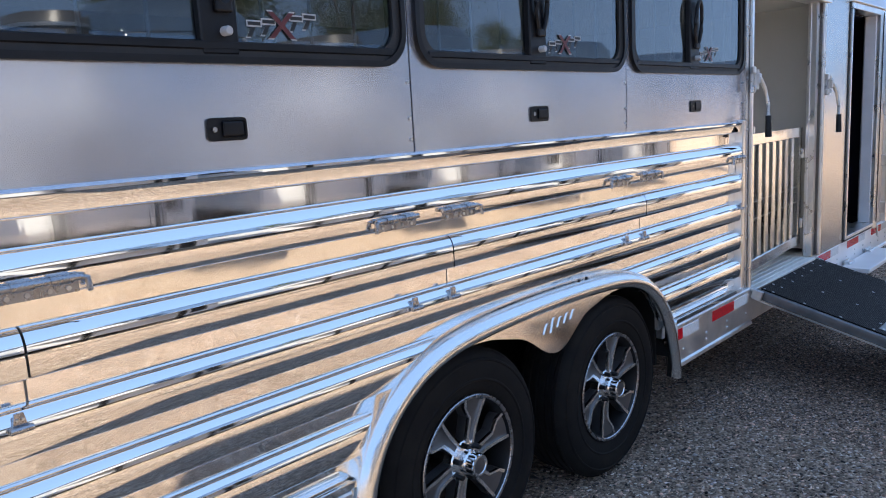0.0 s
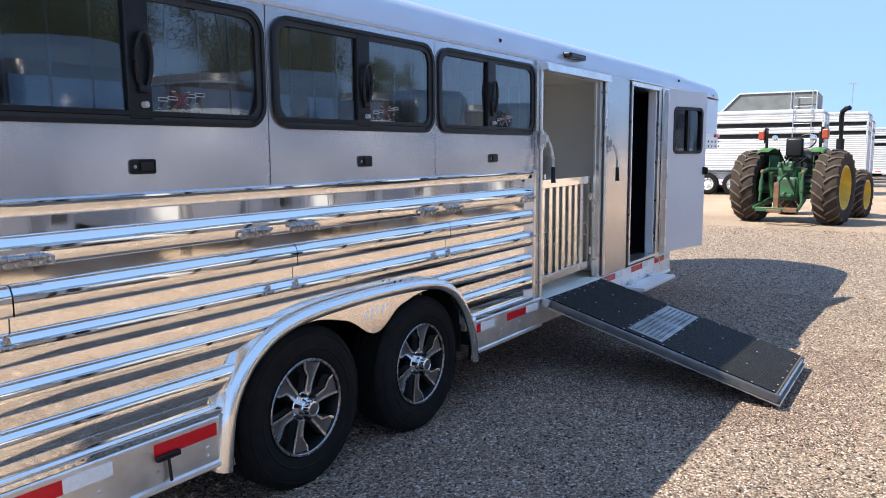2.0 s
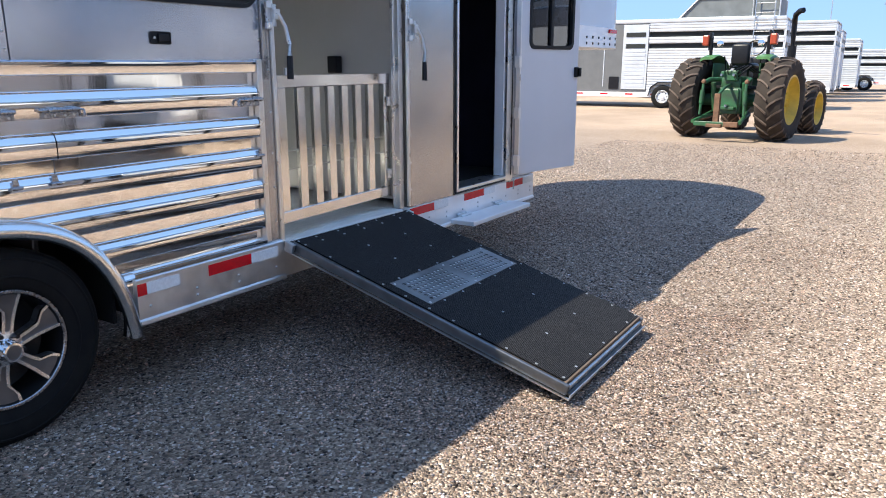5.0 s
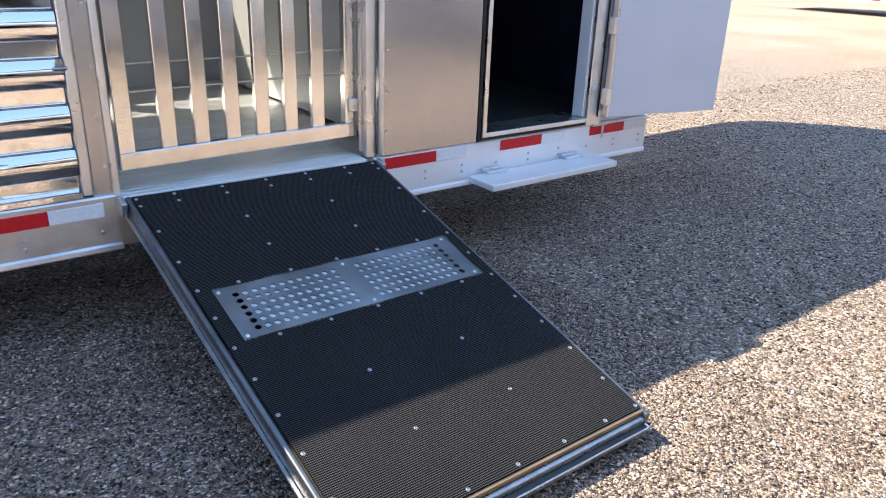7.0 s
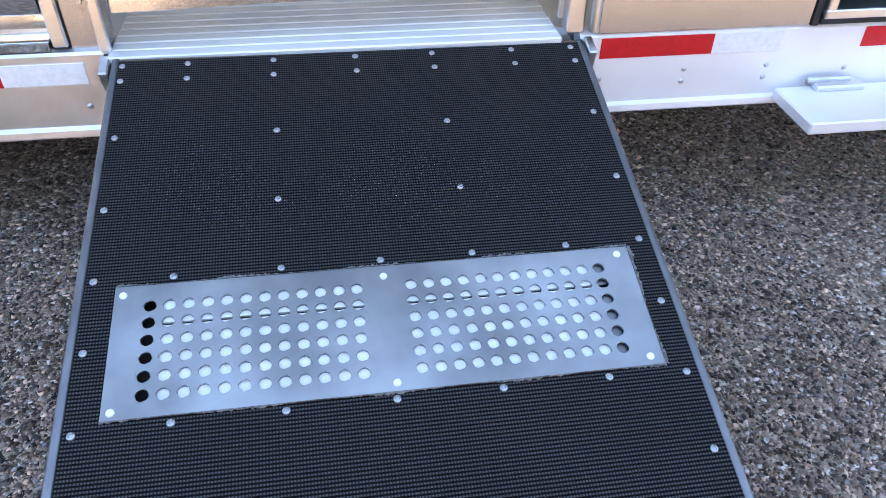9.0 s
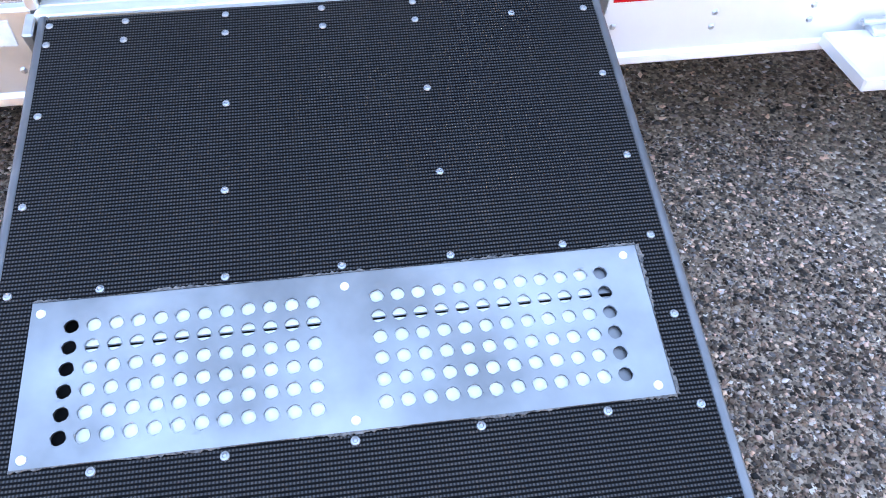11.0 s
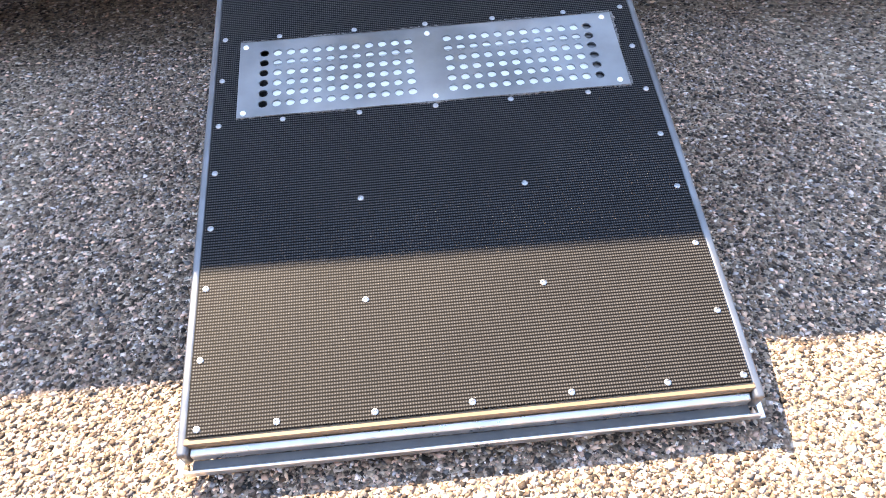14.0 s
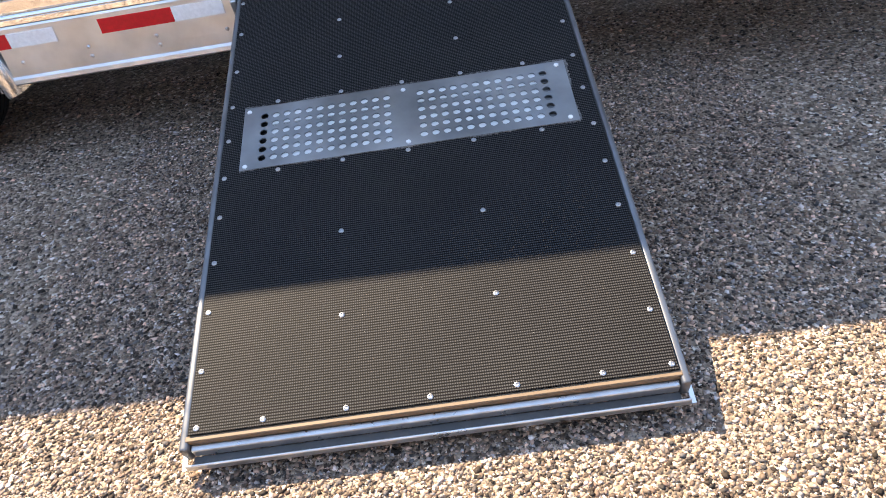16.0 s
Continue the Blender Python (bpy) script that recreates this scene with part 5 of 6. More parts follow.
def stock_trailer(m, length, height=2.85, rack=False, charcoal=False, group="parked stock trailers", label="white slatted aluminium stock trailer parked on the lot", slats=None, axle=None):
    """Rear at y = 0, body along +y, width along x from 0 to 2.1."""
    W = 2.1
    tr = thing("stock_trailer", label, "stock trailer", m, group)
    z = 0.52
    zs = []
    gaps = [(height - 0.47, height - 0.30), (height - 0.85, height - 0.68)]
    front = slats or length
    # ridged slat sides with two open air gaps
    for x, s in ((0.0, -1), (W, 1)):
        bands = [(0.52, gaps[1][0]), (gaps[1][1], gaps[0][0]), (gaps[0][1], height)]
        for z0, z1 in bands:
            prof = []
            n = max(1, int((z1 - z0) / 0.085))
            for k in range(n):
                a = z0 + (z1 - z0) * k / n
                b = z0 + (z1 - z0) * (k + 1) / n
                prof += [(x, a), (x + s * 0.012, a + (b - a) * 0.30), (x + s * 0.012, a + (b - a) * 0.75), (x, b - 0.008)]
            prof += [(x - s * 0.03, z1), (x - s * 0.03, z0)]
            bm = bmesh.new()
            r0 = [bm.verts.new((px, 0.02, pz)) for px, pz in prof]
            r1 = [bm.verts.new((px, front, pz)) for px, pz in prof]
            for k in range(len(prof)):
                bm.faces.new((r0[k], r0[(k + 1) % len(prof)], r1[(k + 1) % len(prof)], r1[k]))
            bm.faces.new(r0)
            bm.faces.new(r1)
            part("slat_wall", bm, TRAILER_WHITE, tr, "ridged white slat side wall")
        part("sill", boxed((x - 0.05 if s < 0 else x - 0.01, 0.0, 0.36), (x + 0.01 if s < 0 else x + 0.05, length, 0.52), 0.006), WHITE_RAIL, tr, "white sill rail")
        for k in range(int(length / 0.9)):
            part("reflector", boxed((x - 0.055 if s < 0 else x + 0.05, 0.25 + 0.9 * k, 0.43), (x - 0.05 if s < 0 else x + 0.055, 0.53 + 0.9 * k, 0.48)), RED, tr)
        part("roof_rail", boxed((x - 0.03, 0.0, height - 0.01), (x + 0.03, length, height + 0.12), 0.03, 3), TRAILER_WHITE, tr, "rounded white roof rail", True)
    part("roof", boxed((0.0, 0.0, height + 0.06), (W, length, height + 0.10), 0.01), TRAILER_WHITE, tr, "white roof")
    part("floor", boxed((0.03, 0.03, 0.42), (W - 0.03, length, 0.52)), GAP, tr)
    # near-black sheets behind the open gaps stand in for the shaded inside
    for x in (0.07, W - 0.11):
        part("gap_shade", boxed((x, 0.06, 0.52), (x + 0.04, front, height)), GAP, tr)
    part("gap_shade", boxed((0.12, 0.08, 0.52), (W - 0.12, 0.12, height)), GAP, tr)
    # rear gate
    for x in (0.0, W / 2 - 0.03, W - 0.06):
        part("gate_post", boxed((x, -0.02, 0.45), (x + 0.06, 0.05, height + 0.05)), TRAILER_WHITE, tr)
    for z0, z1 in ((0.52, gaps[1][0]), (gaps[1][1], gaps[0][0]), (gaps[0][1], height)):
        n = max(1, int((z1 - z0) / 0.12))
        for k in range(n):
            a = z0 + (z1 - z0) * k / n
            part("gate_slat", boxed((0.06, 0.0, a + 0.006), (W - 0.06, 0.03, a + (z1 - z0) / n - 0.006), 0.004), TRAILER_WHITE, tr)
    for z1 in (0.95, 1.9):
        part("gate_hinge", boxed((-0.01, -0.03, z1), (0.10, -0.02, z1 + 0.08)), STEEL, tr)
    # front
    if charcoal:
        part("front_body", boxed((0.0, front, 0.52), (W, length - 0.02, height), 0.02), TRAILER_GREY, tr, "charcoal front living quarters")
        d = part("side_door", boxed((-0.03, front + 0.02, 0.62), (0.0, front + 0.90, height - 0.05), 0.006), TRAILER_WHITE, tr, "white slatted side door")
        for k in range(12):
            part("door_slat", boxed((-0.040, front + 0.10, 0.70 + 0.13 * k), (-0.030, front + 0.82, 0.80 + 0.13 * k), 0.003), TRAILER_WHITE, d)
        # dark strips on the door stand in for its shaded air gaps
        for zz in (height - 0.46, height - 0.84):
            part("door_gap", boxed((-0.044, front + 0.12, zz), (-0.040, front + 0.80, zz + 0.15)), GAP, d)
        part("fuel_box", boxed((-0.03, front + 1.0, 0.62), (0.0, front + 1.35, 1.05), 0.01), BLACK, tr, "black access hatch")
        part("trim_line", boxed((-0.012, front + 1.55, 0.70), (0.0, front + 1.58, 2.2)), TRAILER_WHITE, tr)
    else:
        bm = bmesh.new()
        n = 14
        lo = [bm.verts.new((W / 2 - W / 2 * math.cos(math.pi * k / n), length + 0.55 * math.sin(math.pi * k / n), 0.50)) for k in range(n + 1)]
        hi = [bm.verts.new((v.co.x, v.co.y, height + 0.08)) for v in lo]
        for k in range(n):
            bm.faces.new((lo[k], lo[k + 1], hi[k + 1], hi[k]))
        bm.faces.new(lo)
        bm.faces.new(hi)
        part("nose", bm, NOSE, tr, "rounded bright aluminium nose", True)
        bm = bmesh.new()
        for z0, z1 in ((height - 0.42, height - 0.12), (1.02, 1.10)):
            lo = [bm.verts.new((W / 2 - (W / 2 + 0.012) * math.cos(math.pi * k / n), length + 0.565 * math.sin(math.pi * k / n), z0)) for k in range(n + 1)]
            hi = [bm.verts.new((v.co.x, v.co.y, z1)) for v in lo]
            for k in range(n):
                bm.faces.new((lo[k], lo[k + 1], hi[k + 1], hi[k]))
        part("nose_band", bm, POLISHED, tr, "polished band round the nose", True)
    yw = axle or length * 0.40
    for dy in (0.0, 0.9):
        for x, face in ((-0.03, -1), (W + 0.03, 1)):
            steel_wheel(x, yw + dy, 0.385, tr, face=face)
    for x in (-0.17, W + 0.08):
        bm = bmesh.new()
        arch = [(yw - 0.50, 0.40), (yw - 0.42, 0.68), (yw - 0.2, 0.84), (yw + 1.1, 0.84), (yw + 1.32, 0.68), (yw + 1.40, 0.40)]
        for (a, za), (b, zb) in zip(arch, arch[1:]):
            vs = [bm.verts.new(p) for p in ((x, a, za), (x + 0.17, a, za), (x + 0.17, b, zb), (x, b, zb))]
            bm.faces.new(vs)
            vs = [bm.verts.new(p) for p in ((x, a, za + 0.03), (x + 0.17, a, za + 0.03), (x + 0.17, b, zb + 0.03), (x, b, zb + 0.03))]
            bm.faces.new(vs)
            vs = [bm.verts.new(p) for p in ((x, a, za), (x, a, za + 0.03), (x, b, zb + 0.03), (x, b, zb))]
            bm.faces.new(vs)
        part("fender", bm, BLACK, tr, "black wheel arch")
    if rack:
        zr, h = height + 0.12, 0.62
        y0, y1, y2 = 0.25, 2.75, 3.35
        bm = bmesh.new()
        side = [(y0, zr), (y0, zr + h), (y1, zr + h), (y2, zr)]
        a = [bm.verts.new((0.06, y, zz)) for y, zz in side]
        b = [bm.verts.new((W - 0.06, y, zz)) for y, zz in side]
        for k in range(4):
            bm.faces.new((a[k], a[(k + 1) % 4], b[(k + 1) % 4], b[k]))
        bm.faces.new(a)
        bm.faces.new(b)
        part("hay_rack_cover", bm, TARP, tr, "grey covered hay rack on the roof")
        for x in (0.03, W - 0.06):
            for (ya, za), (yb, zb) in zip(side, side[1:] + side[:1]):
                part("rack_rail", pipe(bmesh.new(), [(x, ya, za), (x, yb, zb)], 0.025, 6), TRAILER_WHITE, tr)
            for y in (1.05,):
                part("rack_post", pipe(bmesh.new(), [(x - 0.012, y, zr), (x - 0.012, y, zr + h)], 0.012, 6), TRAILER_WHITE, tr)
        for y in (0.38, 0.95):
            part("ladder_rail", pipe(bmesh.new(), [(-0.07, y, 0.9), (-0.07, y, zr + h + 0.05)], 0.018, 8), STEEL, tr, "ladder side rail")
        for k in range(9):
            zz = 1.05 + 0.29 * k
            part("ladder_rung", pipe(bmesh.new(), [(-0.07, 0.38, zz), (-0.07, 0.95, zz)], 0.013, 6), STEEL, tr)
    return tr


def on_lot(x, y, turn=0.0):
    return pose(x, y, float(ground_at(x)), 0, 0, turn)


stock_trailer(on_lot(25.2, 1.28, 3), 9.6, slats=4.3, axle=2.8, rack=True, charcoal=True, label="white and charcoal stock trailer with a covered hay rack and ladder")
stock_trailer(on_lot(33.0, 0.60, 1), 8.0, 3.08)
stock_trailer(on_lot(37.6, 0.80, 1), 8.0, 2.92)
stock_trailer(on_lot(42.0, 0.35, 1), 8.0, 2.62)
stock_trailer(on_lot(46.5, 0.75, 1), 8.0, 2.45)
stock_trailer(on_lot(50.0, -1.45, 2), 6.0, 2.25, axle=1.9, label="low white stock trailer parked across the far end of the row")


def gooseneck_trailer(m):
    """Nose front at y = 0, body back along -y, 2.1 m wide about x = 0."""
    tr = thing("gooseneck_trailer", "silver-nosed white gooseneck trailer parked across the lane", "horse trailer", m, "gooseneck trailers across the lane")
    n = 18
    arc = [(-0.62 * math.cos(math.pi * k / n), -0.62 + 0.62 * math.sin(math.pi * k / n)) for k in range(n + 1)]

    def prism(pts, z0, z1, inset=0.0):
        bm = bmesh.new()
        lo = [bm.verts.new((x, y, z0)) for x, y in pts]
        hi = [bm.verts.new((x * (1 - inset), y - inset * 0.6, z1)) for x, y in pts]
        for k in range(len(pts)):
            bm.faces.new((lo[k], lo[(k + 1) % len(pts)], hi[(k + 1) % len(pts)], hi[k]))
        bm.faces.new(lo)
        bm.faces.new(hi)
        return bm

    plan = arc + [(0.62, -0.88), (-0.62, -0.88)]
    wide = [(x * 1.05, y + 0.02 if y > -0.8 else y) for x, y in plan]
    part("nose", prism(plan, 1.72, 2.30), NOSE_BRIGHT, tr, "rounded polished aluminium nose", True)
    part("nose_rim", prism(wide, 1.66, 1.72), POLISHED, tr, "bright lower rim", True)
    part("nose_cap", prism(wide, 2.30, 2.46), NOSE_BRIGHT, tr, "bright rounded roof cap", True)
    part("cap_top", prism(wide, 2.46, 2.57, 0.14), NOSE_BRIGHT, tr, "", True)
    neck = [(-1.05, -2.345), (-1.05, -1.35), (-0.98, -1.08), (-0.80, -0.92), (-0.66, -0.885), (0.66, -0.885), (0.80, -0.92), (0.98, -1.08), (1.05, -1.35), (1.05, -2.345)]
    part("neck", prism(neck, 1.70, 2.12), TRAILER_CREAM, tr, "white gooseneck side with rounded corners", True)
    part("neck_band", prism(neck, 2.124, 2.415), NECK, tr, "dark pewter upper band", True)
    part("neck_roof", prism(neck, 2.44, 2.54, 0.05), NECK, tr, "", True)
    part("neck_rail", prism([(x * 1.012, y + 0.01) for x, y in neck], 2.415, 2.445), SATIN, tr, "thin bright rail round the gooseneck", True)
    part("front_wall", boxed((-1.04, -2.34, 0.45), (1.04, -2.305, 1.715)), TRAILER_CREAM, tr, "white front wall under the gooseneck")
    part("body", boxed((-1.05, -9.0, 0.50), (1.05, -2.345, 2.02), 0.02), TRAILER_CREAM, tr, "plain white lower body")
    part("upper_body", boxed((-1.05, -9.0, 2.025), (1.05, -2.35, 2.50), 0.02), NECK, tr, "pewter upper body")
    part("roof", boxed((-1.07, -9.02, 2.505), (1.07, -2.32, 2.60), 0.04, 2), TRAILER_WHITE, tr, "white roof with rounded rails")
    part("sill", boxed((-1.06, -9.0, 0.36), (1.06, -2.35, 0.495), 0.006), WHITE_RAIL, tr)
    part("coupler", rod(bmesh.new(), (0, -0.75, 0.72), (0, -0.75, 1.68), 0.075, 14), BLACK, tr, "black hitch coupler", True)
    for x in (-0.5, 0.5):
        part("landing_leg", rod(bmesh.new(), (x, -2.1, 0.0), (x, -2.1, 1.68), 0.045, 10), BLACK, tr)
    for y in (-6.1, -6.95):
        for x, face in ((-1.07, -1), (1.07, 1)):
            steel_wheel(x, y, 0.385, tr, face=face)
    for x0, x1 in ((-1.056, -1.05), (1.05, 1.056)):
        for k in range(3):
            y = -3.0 - 1.3 * k
            part("side_window", boxed((x0, y - 0.95, 2.08), (x1, y, 2.44)), GAP, tr, "dark side window")
    return tr


# the row on the other side of the lane, noses towards the horse trailer
for x in (-5.3, -2.35, 0.60, 3.55, 6.50, 9.45, 12.4):
    gooseneck_trailer(pose(x, -3.95, 0))


# ---- tractor ----
def tractor_wheel(parent, x, y, r, w, rim_r, name, side):
    m = pose(x, y, r * 0.985)
    prof = [(rim_r, -w * 0.40), (rim_r + 0.06, -w * 0.47), (r - 0.16, -w * 0.50), (r - 0.07, -w * 0.46), (r - 0.035, -w * 0.30), (r - 0.025, 0.0), (r - 0.035, w * 0.30), (r - 0.07, w * 0.46), (r - 0.16, w * 0.50), (rim_r + 0.06, w * 0.47), (rim_r, w * 0.40)]
    bm = bmesh.new()
    lathe(bm, [(rr, h) for rr, h in prof], 48)
    for v in bm.verts:
        v.co = Vector((v.co.y, v.co.x, v.co.z))
    wheel = part(name, bm, CARCASS, parent, "dusty lugged tractor tyre on a yellow rim", True, m)
    n = 20
    for k in range(n):
        for s in (-1, 1):
            a0 = math.tau * (k + (0.5 if s > 0 else 0.0)) / n
            bm = bmesh.new()
            top, bot = [], []
            for f, lead in ((0.02, 0.0), (0.30, 0.10), (0.62, 0.19), (1.0, 0.27)):
                px = s * f * w * 0.5
                drop = 0.0 if f < 0.6 else 0.02 if f < 0.9 else 0.075
                for half in (-1, 1):
                    ang = a0 - lead * 0.9 * (0.78 / r) + half * 0.026 * (0.78 / r)
                    for lst, rr in ((top, r + 0.012 - drop), (bot, r - 0.06 - drop)):
                        lst.append(bm.verts.new((px, rr * math.cos(ang), rr * math.sin(ang))))
            for j in range(0, 6, 2):
                bm.faces.new((top[j], top[j + 1], top[j + 3], top[j + 2]))
                bm.faces.new((top[j], top[j + 2], bot[j + 2], bot[j]))
                bm.faces.new((top[j + 1], bot[j + 1], bot[j + 3], top[j + 3]))
            bm.faces.new((top[0], bot[0], bot[1], top[1]))
            bm.faces.new((top[6], top[7], bot[7], bot[6]))
            part("lug", bm, LUG, wheel)
    for s in (-1, 1):
        bm = bmesh.new()
        lathe(bm, [(rim_r + 0.015, s * w * 0.42), (rim_r - 0.02, s * w * 0.43), (rim_r - 0.05, s * w * 0.30), (rim_r * 0.75, s * w * 0.12), (rim_r * 0.45, s * w * 0.10), (0.12, s * w * 0.16), (0.001, s * w * 0.17)], 32)
        for v in bm.verts:
            v.co = Vector((v.co.y, v.co.x, v.co.z))
        rim = part("rim", bm, YELLOW if s == side else CARCASS, wheel, "yellow wheel rim" if s == side else "dusty dark inner rim", True)
    for k in range(8):
        a = math.tau * k / 8
        c = (0.17 * math.cos(a), 0.17 * math.sin(a))
        part("rim_bolt", rod(bmesh.new(), (side * w * 0.12, *c), (side * w * 0.17, *c), 0.018, 6), YELLOW, wheel)
    return wheel


tractor = thing("tractor", "green farm tractor with yellow rims and rear lift hitch", "tractor", on_lot(14.75, 0.50, -98.5))
tractor_wheel(tractor, -0.85, 0.0, 0.80, 0.52, 0.46, "rear_wheel", -1)
tractor_wheel(tractor, 0.85, 0.0, 0.80, 0.52, 0.46, "rear_wheel", 1)
tractor_wheel(tractor, -0.80, 2.30, 0.58, 0.38, 0.34, "front_wheel", -1)
tractor_wheel(tractor, 0.80, 2.30, 0.58, 0.38, 0.34, "front_wheel", 1)
part("axle_housing", rod(bmesh.new(), (-0.70, 0, 0.76), (0.70, 0, 0.76), 0.12, 16), GREEN, tractor, "", True)
part("gearbox", boxed((-0.24, -0.38, 0.50), (0.24, 0.9, 1.02), 0.05, 2), GREEN, tractor, "green gearbox housing", True)
part("lift_cover", boxed((-0.20, -0.36, 1.00), (0.20, 0.25, 1.22), 0.04, 2), GREEN, tractor, "", True)
part("hydraulic_block", boxed((-0.10, -0.46, 1.14), (0.16, -0.30, 1.34), 0.02, 2), GREEN, tractor)
part("pto_shield", boxed((-0.16, -0.52, 0.58), (0.16, -0.36, 0.64), 0.01), GREEN, tractor)
part("pto_plate", boxed((-0.19, -0.41, 0.50), (0.19, -0.385, 0.98), 0.02, 2), GREEN, tractor)
part("engine_hood", boxed((-0.31, 1.15, 0.95), (0.31, 2.75, 1.45), 0.10, 4), GREEN, tractor, "green engine hood", True)
part("engine_block", boxed((-0.22, 0.9, 0.55), (0.22, 2.6, 0.98), 0.03), GUN, tractor)
part("dash", boxed((-0.20, 0.95, 1.20), (0.20, 1.18, 1.62), 0.04, 2), BLACK, tractor, "black dashboard", True)
part("front_axle", rod(bmesh.new(), (-0.62, 2.30, 0.55), (0.62, 2.30, 0.55), 0.09, 12), GREEN, tractor)
part("platform", boxed((-0.62, -0.10, 0.98), (0.62, 0.95, 1.04), 0.01), GUN, tractor)
for s in (-1, 1):
    bm = bmesh.new()
    rings = []
    for k in range(13):
        a = radians(150 - 80 * k / 12)
        rr = 0.87
        y, zz = rr * math.cos(a) * -1, 0.76 + rr * math.sin(a)
        rings.append([bm.verts.new((s * x, y, zz - dz)) for x, dz in ((0.40, 0.0), (0.44, -0.02), (0.62, -0.02), (0.68, 0.01), (0.69, 0.07), (0.66, 0.06), (0.62, 0.03), (0.44, 0.03))])
    for a, b in zip(rings, rings[1:]):
        for k in range(8):
            bm.faces.new((a[k], a[(k + 1) % 8], b[(k + 1) % 8], b[k]))
    bm.faces.new(rings[0])
    bm.faces.new(rings[-1])
    part("rear_fender", bm, FENDER_GREEN, tractor, "rounded green rear fender", True)
    part("fender_skirt", boxed((s * 0.46 - 0.015, -0.15, 0.80), (s * 0.46 + 0.015, 0.60, 1.48), 0.01), GREEN, tractor)
    # lamp posts
    part("lamp_post", pipe(bmesh.new(), [(s * 0.56, -0.08, 1.45), (s * 0.56, -0.10, 1.98)], 0.035, 8), BLACK, tractor, "", True)
    lampb = part("hazard_lamp", boxed((s * 0.66 - 0.065, -0.17, 1.82), (s * 0.66 + 0.065, -0.05, 2.03), 0.025, 2), AMBER, tractor, "amber hazard lamp")
    part("lamp_back", boxed((s * 0.585 - 0.03, -0.12, 1.74), (s * 0.585 + 0.03, 0.0, 2.08), 0.01), BLACK, lampb)
    part("work_lamp", lathe(bmesh.new(), [(0.001, -0.07), (0.05, -0.065), (0.062, -0.04), (0.06, 0.0), (0.03, 0.06), (0.001, 0.07)], 20), CHROME, tractor, "round work lamp", True, pose(s * 0.40, -0.02, 1.86))
    # lift arms and links
    part("lift_arm", pipe(bmesh.new(), [(s * 0.24, -0.10, 1.16), (s * 0.40, -0.42, 1.16), (s * 0.42, -0.66, 1.10)], 0.045, 8), GREEN, tractor, "green lift arm", True)
    part("lift_link", pipe(bmesh.new(), [(s * 0.42, -0.66, 1.12), (s * 0.42, -0.70, 0.85), (s * 0.43, -0.72, 0.48)], 0.028, 8), GREEN, tractor, "", True)
    part("link_screw", rod(bmesh.new(), (s * 0.42, -0.69, 0.95), (s * 0.425, -0.71, 0.70), 0.045, 10), GREEN, tractor, "", True)
    part("lift_cylinder", rod(bmesh.new(), (s * 0.30, -0.30, 0.56), (s * 0.31, -0.46, 1.10), 0.05, 12), GREEN, tractor, "", True)
    part("lower_link", pipe(bmesh.new(), [(s * 0.26, 0.05, 0.50), (s * 0.40, -0.60, 0.44), (s * 0.46, -0.98, 0.36)], 0.038, 8), GREEN, tractor, "green lower link", True)
    part("sway_chain", pipe(bmesh.new(), [(s * 0.16, -0.30, 0.52), (s * 0.34, -0.60, 0.40), (s * 0.44, -0.85, 0.38)], 0.016, 6), RUST, tractor)
part("draw_bar", boxed((-0.42, -1.02, 0.28), (0.42, -0.94, 0.37), 0.012, 2), GREEN, tractor, "worn steel draw bar between the links")
part("draw_bar_end", boxed((0.16, -1.025, 0.275), (0.44, -0.935, 0.375), 0.012, 2), RUST, tractor)
part("hitch_mast", boxed((-0.055, -1.00, 0.30), (0.055, -0.92, 0.90), 0.012, 2), RUST, tractor, "rusty hitch mast")
part("hitch_plate", boxed((-0.16, -1.06, 0.26), (0.14, -0.98, 0.33), 0.012, 2), RUST, tractor)
for s in (-1, 1):
    part("stabiliser", pipe(bmesh.new(), [(s * 0.30, -0.05, 0.62), (s * 0.36, -0.40, 0.52), (s * 0.44, -0.78, 0.40)], 0.022, 8), GREEN, tractor, "", True)
    part("link_ball", lathe(bmesh.new(), [(0.001, -0.05), (0.035, -0.04), (0.05, 0.0), (0.035, 0.04), (0.001, 0.05)], 12), RUST, tractor, "", True, pose(s * 0.42, -0.66, 1.12))
    part("valve", boxed((s * 0.12 - 0.035, -0.52, 1.20), (s * 0.12 + 0.035, -0.42, 1.32), 0.01), GREEN, tractor)
    part("coupling", rod(bmesh.new(), (s * 0.12, -0.58, 1.25), (s * 0.12, -0.50, 1.25), 0.025, 10), ZINC, tractor)
    part("seat_lever", pipe(bmesh.new(), [(s * 0.32, 0.25, 1.05), (s * 0.34, 0.20, 1.45), (s * 0.36, 0.14, 1.62)], 0.014, 6), BLACK, tractor, "", True)
part("pto_shaft", rod(bmesh.new(), (0, -0.55, 0.66), (0, -0.36, 0.66), 0.025, 10), ZINC, tractor)
part("top_link", pipe(bmesh.new(), [(0.0, -0.38, 1.06), (0.02, -0.70, 1.02), (0.0, -0.95, 0.88)], 0.03, 8), GREEN, tractor, "", True)
seat = part("seat", boxed((-0.23, 0.05, 1.38), (0.23, 0.50, 1.49), 0.05, 3), BLACK, tractor, "black vinyl tractor seat", True)
part("seat_back", boxed((-0.18, -0.02, 1.44), (0.18, 0.11, 1.86), 0.055, 3), BLACK, seat, "", True)
part("seat_base", boxed((-0.16, 0.10, 1.04), (0.16, 0.42, 1.38), 0.03), GUN, seat)
